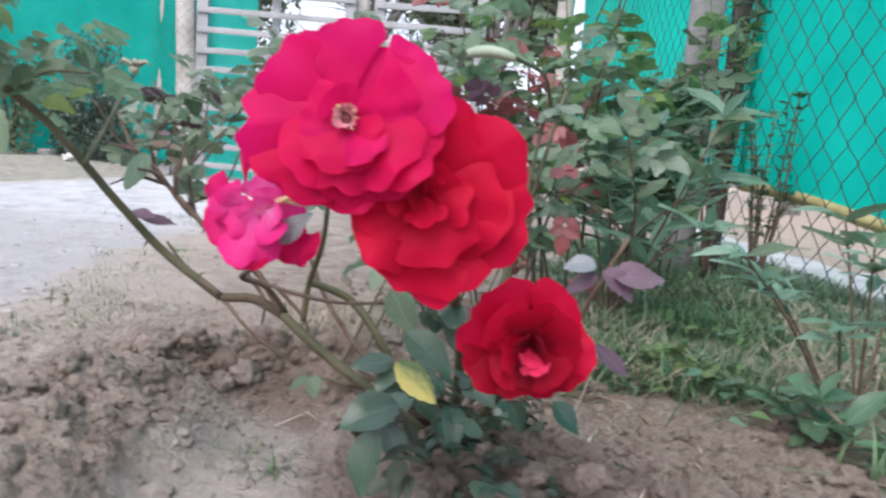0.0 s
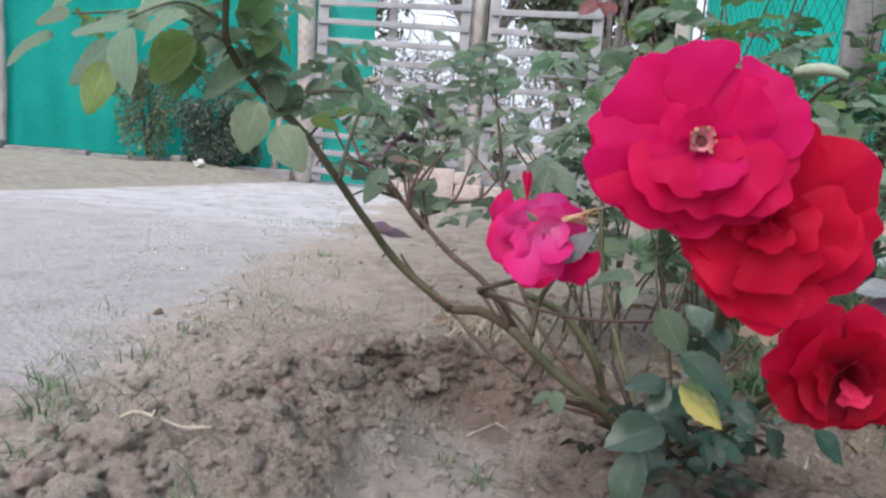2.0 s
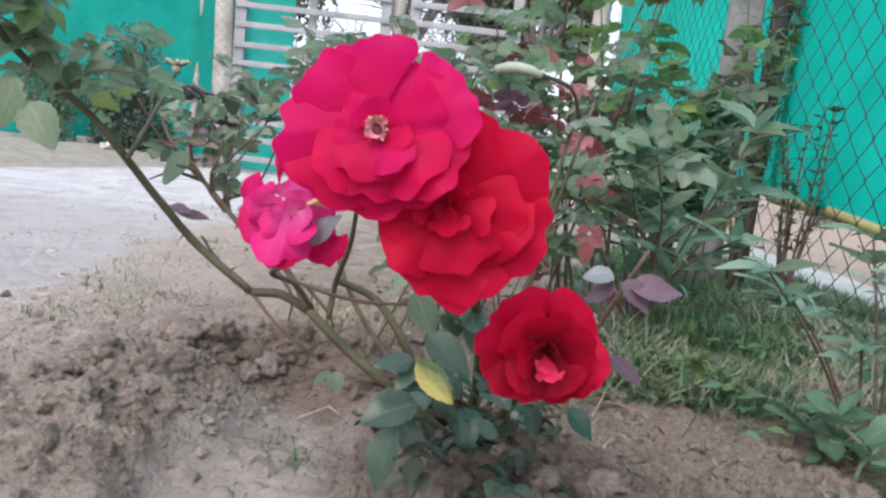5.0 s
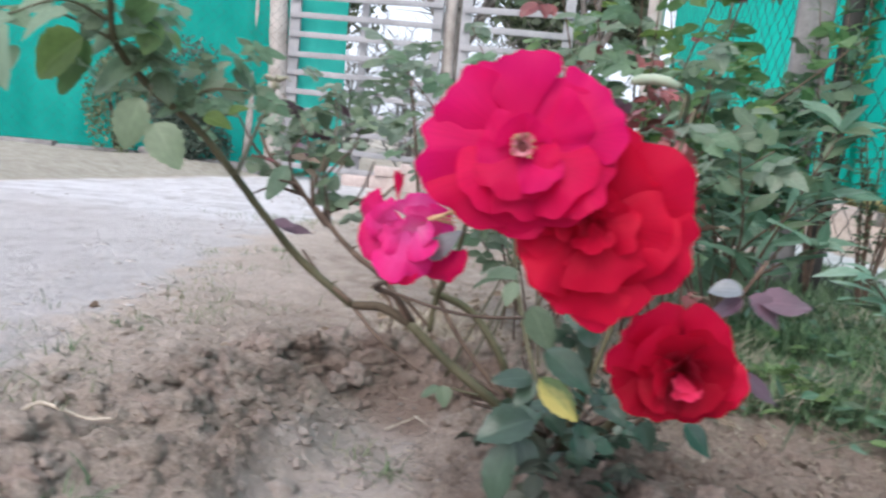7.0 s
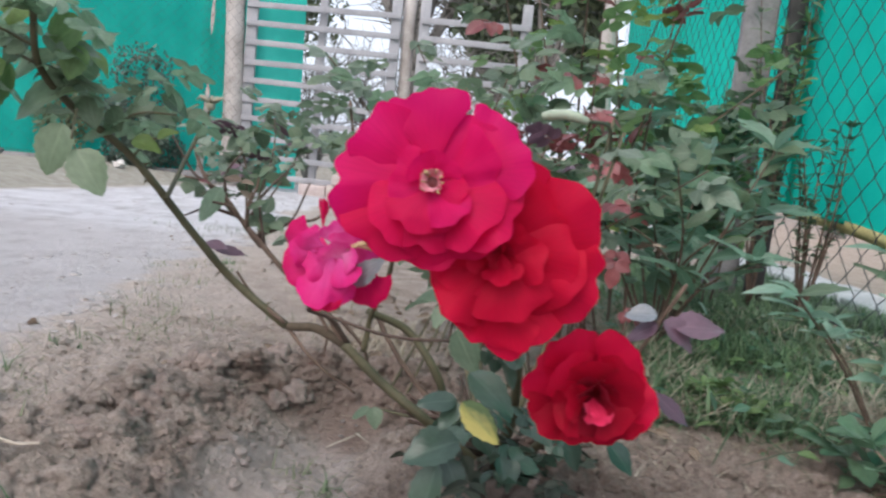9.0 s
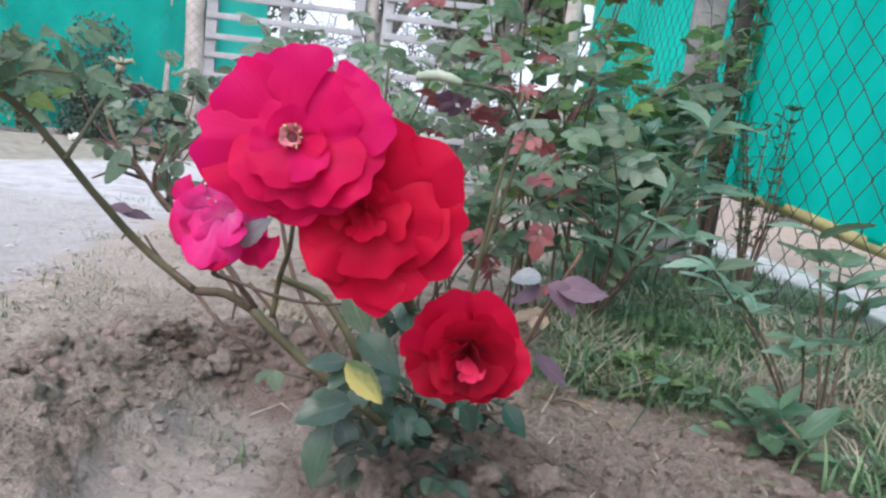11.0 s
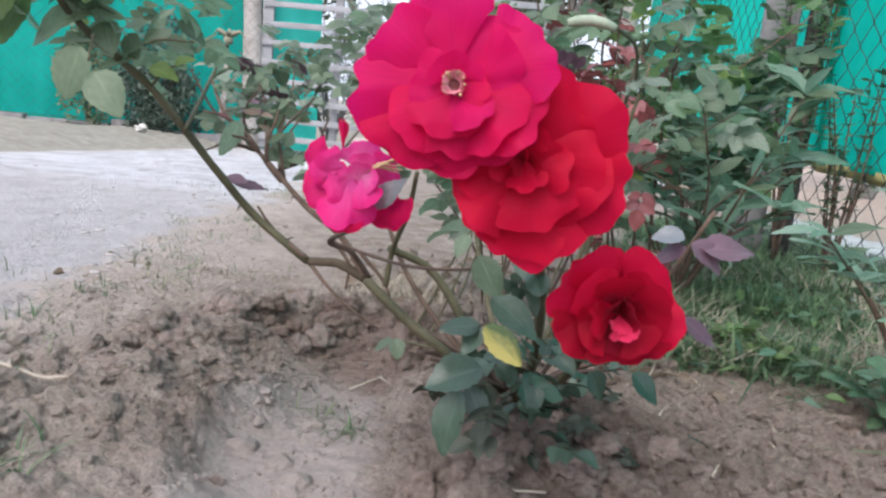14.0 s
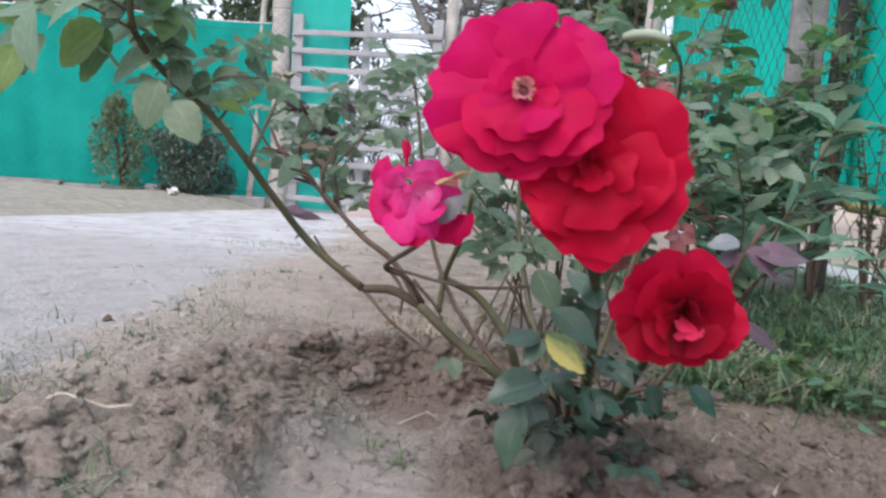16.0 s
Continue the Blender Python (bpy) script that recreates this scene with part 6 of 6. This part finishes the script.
# ---- grass ----
def blades(spots, lo, hi, width, lie=0.25, seed=5, rise=1.0):
    """Curved grass blades, three quads each."""
    rs = np.random.RandomState(seed)
    vs, fs, uv = [], [], []
    for x, y in spots:
        h = rs.uniform(lo, hi)
        a, lean = rs.uniform(0, 6.28), min(abs(rs.normal(0, lie)) + 0.1, 2.5 if rise == 1 else 0.75)
        d = np.array([math.cos(a), math.sin(a)])
        s = np.array([-d[1], d[0]]) * width * rs.uniform(0.6, 1.2)
        z = gz(x, y) - 0.003
        base = len(vs)
        for t in (0, 0.35, 0.7, 1.0):
            c = np.array([x, y]) + d * h * lean * t * t * 1.4
            w = 1 - t ** 2 * 0.95
            up = z + 0.004 * (1 - rise) + h * t * rise * (1 - 0.35 * lean * t)
            vs.extend([(*(c - s * w), up), (*(c + s * w), up)])
            uv.extend([(0, t), (1, t)])
        for k in range(3):
            q = base + 2 * k
            fs.append((q, q + 1, q + 3, q + 2))
    return from_lists("grass", vs, fs, uv)


rs = np.random.RandomState(21)
spots = []
while len(spots) < 23000:
    x, y = rs.uniform(0.2, 1.28), rs.uniform(0.7, 3.6)
    edge = 0.22 + 0.75 * max(0, 1.15 - y) + 0.04 * math.sin(y * 9)
    if x > edge + rs.exponential(0.05) and fbm(np.array(x * 5.0), np.array(y * 5.0), 2) > rs.uniform(-0.45, 0.05):
        spots.append((x, y))
tagged(put("grass", blades(spots, 0.025, 0.085, 0.0027, 1.1), M_GRASS), "uneven green grass beside the bare soil", "grass", kind="stuff")
spots = []
while len(spots) < 1800:
    x, y = rs.uniform(0.2, 0.9), rs.uniform(0.85, 2.0)
    if x > 0.27 + 0.75 * max(0, 1.15 - y) and fbm(np.array(x * 4.0 + 7), np.array(y * 4.0), 2) > rs.uniform(-0.5, 0.5):
        spots.append((x, y))
tagged(put("dead_grass", blades(spots, 0.04, 0.12, 0.0017, 1.7, 31, 0.75), M_STRAW), "tangled pale dead grass stalks among the green", "grass", kind="stuff")
spots = [(rs.normal(0.4, 0.16), rs.normal(1.2, 0.25)) for _ in range(2600)] + [(rs.normal(-0.4, 0.12), rs.normal(0.85, 0.2)) for _ in range(160)] + [(rs.uniform(-0.55, 0.45), rs.uniform(1.08, 2.0)) for _ in range(1100)]
tagged(put("straw", blades(spots, 0.012, 0.045, 0.0011, 1.9, 6, 0.1), M_STRAW), "dry straw and dead grass on the soil", "straw", kind="stuff")
spots = []
for _ in range(46):
    y = rs.uniform(0.6, 2.2)
    x = NEAR_EDGE(y) + rs.normal(0.1, 0.09)
    n = rs.randint(4, 16)
    spots += [(x + rs.normal(0, 0.02), y + rs.normal(0, 0.02)) for _ in range(n)]
for cx, cy in ((-0.66, 0.72), (-0.7, 0.8), (-0.6, 0.56), (-0.17, 0.8), (-0.22, 0.85)):
    spots += [(cx + rs.normal(0, 0.015), cy + rs.normal(0, 0.015)) for _ in range(14)]
for _ in range(240):
    spots.append((rs.normal(-1.0, 0.2), rs.normal(3.05, 0.12)))
spots += [(rs.uniform(-0.6, 0.3), rs.uniform(1.15, 3.0)) for _ in range(160)]
tagged(put("grass_tufts", blades(spots, 0.012, 0.04, 0.0012, 0.8, 8), M_TUFT), "thin grass tufts along the edge of the path", "grass", kind="stuff")

# dry bits on the bare soil between the ridge and the path
spots = []
for _ in range(1500):
    y = 0.75 + 2.4 * rs.rand() ** 1.4
    spots.append((rs.uniform(NEAR_EDGE(y) - 0.3, 0.25), y))
tagged(put("dry_litter", blades(spots, 0.008, 0.028, 0.0011, 2.4, 16, 0.12), M_STRAW), "scattered dry straw bits on bare soil", "straw", kind="stuff")

# pale dry tuft behind the canes
spots = [(rs.normal(-0.2, 0.07), rs.normal(1.42, 0.12)) for _ in range(330)]
tagged(put("dry_tuft", blades(spots, 0.02, 0.07, 0.0014, 1.1, 27, 0.8), M_STRAW), "pale dry grass tuft behind the rose canes", "grass", kind="stuff")

# green clumps at the edge of the dug bed
spots = []
for cx, cy, n in ((-0.67, 0.72, 26), (-0.72, 0.8, 22), (-0.56, 0.585, 22), (-0.41, 0.545, 26), (-0.6, 0.63, 14), (-0.72, 1.0, 10), (-0.68, 1.12, 8), (-0.64, 1.35, 10), (-0.17, 0.82, 12), (-0.8, 2.2, 16)):
    spots += [(cx + rs.normal(0, 0.013), cy + rs.normal(0, 0.013)) for _ in range(n)]
tagged(put("grass_clumps", blades(spots, 0.012, 0.04, 0.0016, 1.0, 18), M_GRASS), "low green grass clumps at the dug edge", "grass", kind="stuff")

# flakes of pale crust and dark bits on the path
vs, fs = [], []
for k in range(230):
    y = 1.2 + 4.9 * rs.rand()
    x = NEAR_EDGE(y) + (rs.normal(-0.05, 0.14) if k < 190 else -rs.uniform(0, 1.7))
    shape, flat = small[rs.randint(14)]
    v = shape * rs.uniform(0.004, 0.012) * np.array([rs.uniform(0.7, 1.5), rs.uniform(0.7, 1.4), 0.28])
    base = len(vs)
    vs.extend(v + (x, y, gz(x, y) + 0.001))
    fs.extend([[base + j for j in q] for q in flat])
tagged(put("crust_flakes", from_lists("crust_flakes", vs, fs), M_CRUST), "loose flakes of pale dried crust on the path", "soil crust", kind="stuff")
f = Foliage()
for _ in range(26):
    y = 1.0 + 4.5 * rnd.random()
    x = NEAR_EDGE(y) - abs(rnd.gauss(0, 0.55)) + 0.15
    p = V((x, y, gz(x, y) + 0.003))
    f.add(rnd.choice(DEAD_T[M_DEADLEAF]), leaf_pose(p, p + any_way(0.1, 1) * rnd.uniform(0.008, 0.022), any_way(1.5, 0.5)))
debris = empty("path_litter", (-1.2, 2.5, gz(-1.2, 2.5)), "scattered brown leaf bits on the path", "leaf litter", kind="stuff")
f.grow(debris, 0)

# sticks and litter
def stick(pts, r, material, label):
    """A stick h above the highest bits of soil along it."""
    bm = bmesh.new()
    rest = lambda x, y: float(np.max(ground_z(x + np.linspace(-0.006, 0.006, 5)[:, None], y + np.linspace(-0.006, 0.006, 5))))
    tube(bm, spline([(x, y, rest(x, y) + h) for x, y, h in pts], 5), r, r * 0.6, 6, 0.2)
    thing("stick", bm, material, label, "stick", "dry sticks")


M_DRY = two_tone("bleached_stick", (0.4, 0.34, 0.27), (0.62, 0.55, 0.46), 40, 200, 0.9)
stick([(-0.55, 0.672, 0.007), (-0.52, 0.667, 0.008), (-0.495, 0.662, 0.007), (-0.46, 0.656, 0.008), (-0.425, 0.645, 0.007)], 0.0026, M_DRY, "bleached dry stick lying on clods")
stick([(-0.495, 0.662, 0.008), (-0.485, 0.645, 0.008), (-0.48, 0.633, 0.006)], 0.0018, M_DRY, "short bleached twig beside a longer stick")
stick([(-0.2, 0.93, 0.004), (-0.16, 0.96, 0.004)], 0.0015, M_DRY, "short straw-coloured twig on soil")
stick([(-0.165, 0.96, 0.004), (-0.145, 0.935, 0.004)], 0.0015, M_DRY, "short straw-coloured twig on soil")
stick([(0.05, 0.62, 0.004), (0.0, 0.6, 0.004)], 0.0015, M_DRY, "short dry stalk on soil")
stick([(0.2, 0.98, 0.004), (0.22, 1.03, 0.02), (0.23, 1.06, 0.03)], 0.0009, M_DRY, "bent dry grass stalk at the lawn edge")
stick([(0.24, 1.1, 0.006), (0.26, 1.16, 0.04), (0.25, 1.2, 0.06)], 0.0009, M_DRY, "bent dry grass stalk at the lawn edge")


# ---- shrubs and trees at the far side ----
def crown_mesh(centre, radii, count, size, seed, hollow=0.45):
    """Many small bent leaf clumps in an uneven volume."""
    rs = np.random.RandomState(seed)
    vs, fs, uv = [], [], []
    lobes = [(rs.normal(0, 0.45, 3), rs.uniform(0.35, 0.7)) for _ in range(9)]
    while len(fs) < count * 2:
        c, r = lobes[rs.randint(len(lobes))]
        d = rs.normal(0, 1, 3)
        d /= np.linalg.norm(d)
        p = (c + d * r * rs.uniform(hollow, 1.0)) * radii + centre
        a, b = rs.normal(0, 1, 3), rs.normal(0, 1, 3)
        a /= np.linalg.norm(a)
        b -= a * (a @ b)
        b /= np.linalg.norm(b)
        s = size * rs.uniform(0.5, 1.3)
        nrm = np.cross(a, b)
        q = len(vs)
        for i, (u, v) in enumerate(((-1, 0), (0, -0.45), (1, 0), (0, 0.45))):
            vs.append(p + a * u * s + b * v * s + nrm * (0.15 * s if i % 2 else 0))
            uv.append((0.5 + u / 2, 0.5 + v / 2))
        fs.append((q, q + 1, q + 2))
        fs.append((q, q + 2, q + 3))
    return from_lists("crown", vs, fs, uv)


def far_shrub(x, y, h, w, material, label, seed):
    z = gz(x, y)
    ob = empty("shrub", (x, y, z), label, "shrub", "shrubs by the far fence")
    for k in range(5):
        a = k * 1.26 + seed
        cane(ob, [(x, y, z - 0.02), (x + 0.1 * w * math.cos(a), y + 0.06 * w * math.sin(a), z + h * 0.35), (x + 0.35 * w * math.cos(a), y + 0.12 * w * math.sin(a), z + h * 0.8)], 0.012, 0.004, M_TWIG, "stem")
    ob2 = put("crown", crown_mesh(np.array([x, y, z + h * 0.48]), np.array([w * 0.5, w * 0.2, h * 0.5]), int((5200 if material is M_THINSHRUB else 9500) * h * w), 0.022, seed), material, ob)
    tagged(ob2, kind="stuff")


far_shrub(-3.74, 6.25, 1.0, 0.5, M_THINSHRUB, "thin olive-green shrub in front of the far fence", 3)
far_shrub(-3.2, 6.33, 0.8, 0.95, M_DARKLEAF, "dark green dense shrub beside the gate", 5)


def tree(x, y, h, w, seed, bare=False):
    z = gz(x, y)
    rr = random.Random(seed)
    ob = empty("tree", (x, y, z), "bare thin-branched tree beyond the gate" if bare else "dark leafy tree beyond the garden fence", "tree", "trees beyond the fence")
    fork = V((x + rr.uniform(-0.2, 0.2), y, z + h * 0.35))
    bm = bmesh.new()
    tube(bm, spline([(x, y, z - 0.1), V((x, y, z)).lerp(fork, 0.5) + V((0.05, 0, 0)), fork], 5), h * 0.028, h * 0.02, 9, 0.15)
    trunk = part("trunk", bm, M_TRUNK, ob)
    for k in range(9 if bare else 6):
        a = k * 1.05 + rr.random()
        r = w * rr.uniform(0.25, 0.5)
        tip = V((x + r * math.cos(a), y + r * math.sin(a) * 0.7, z + h * rr.uniform(0.65, 1.0)))
        mid = fork.lerp(tip, 0.5) + V((rr.gauss(0, 0.15), 0, 0.1 * h * rr.random()))
        bm = bmesh.new()
        line = spline([fork, mid, tip], 6)
        tube(bm, line, h * 0.013, h * 0.003, 6)
        for i in range(3, len(line)):
            for _ in range(5 if bare else 1):
                d = any_way(0.3, 1)
                tube(bm, [line[i], line[i] + d * h * 0.07, line[i] + (d + 0.4 * any_way(0.2, 1)) * h * 0.12], h * 0.003, h * 0.0008, 4)
        part("limb", bm, M_TRUNK, ob)
    if not bare:
        c = put("crown", crown_mesh(np.array([x, y, z + h * 0.7]), np.array([w * 0.5, w * 0.45, h * 0.34]), 5200, 0.09, seed, 0.3), M_TREELEAF, ob)
        tagged(c, kind="stuff")


tree(-6.5, 11.0, 5.5, 4.5, 31)
tree(-9.5, 9.0, 5.0, 4.0, 32)
tree(-3.9, 12.5, 4.2, 3.2, 33)
tree(-1.3, 10.5, 4.5, 3.5, 34, True)
tree(-0.2, 12.5, 5.0, 3.5, 35, True)
tree(0.5, 10.0, 4.2, 2.2, 36)
tree(4.0, 9.0, 5.0, 4.0, 37)


def bare_shrub(x, y, h, w, seed):
    """A leafless thicket of fine twigs."""
    rr = random.Random(seed)
    b = V((x, y, gz(x, y) - 0.03))
    ob = empty("shrub", b, "leafless thicket of fine grey twigs beyond the gate", "shrub", "bare shrubs")
    for k in range(12):
        a = k * 0.53 + rr.random()
        tip = b + V((math.cos(a) * w * rr.uniform(0.2, 0.6), math.sin(a) * w * 0.3, h * rr.uniform(0.7, 1.05)))
        line = spline([b, b.lerp(tip, 0.5) + V((rr.gauss(0, 0.08), 0, 0.05)), tip], 7)
        bm = bmesh.new()
        tube(bm, line, 0.012, 0.004, 5)
        for i in range(3, len(line)):
            for _ in range(3):
                d = V((rr.gauss(0, 1), rr.gauss(0, 0.6), rr.uniform(0.1, 1.2))).normalized()
                e = V((rr.gauss(0, 1), rr.gauss(0, 0.6), rr.uniform(-0.2, 1.0))).normalized()
                tube(bm, [line[i], line[i] + d * 0.12, line[i] + d * 0.2 + e * 0.14], 0.005, 0.002, 4)
        part("stem", bm, M_TRUNK, ob)


for k, (x, y, h) in enumerate(((-2.0, 7.9, 1.7), (-1.3, 7.6, 1.6), (-0.7, 8.1, 1.7), (-0.1, 7.7, 1.6))):
    bare_shrub(x, y, h, 1.2, 50 + k)
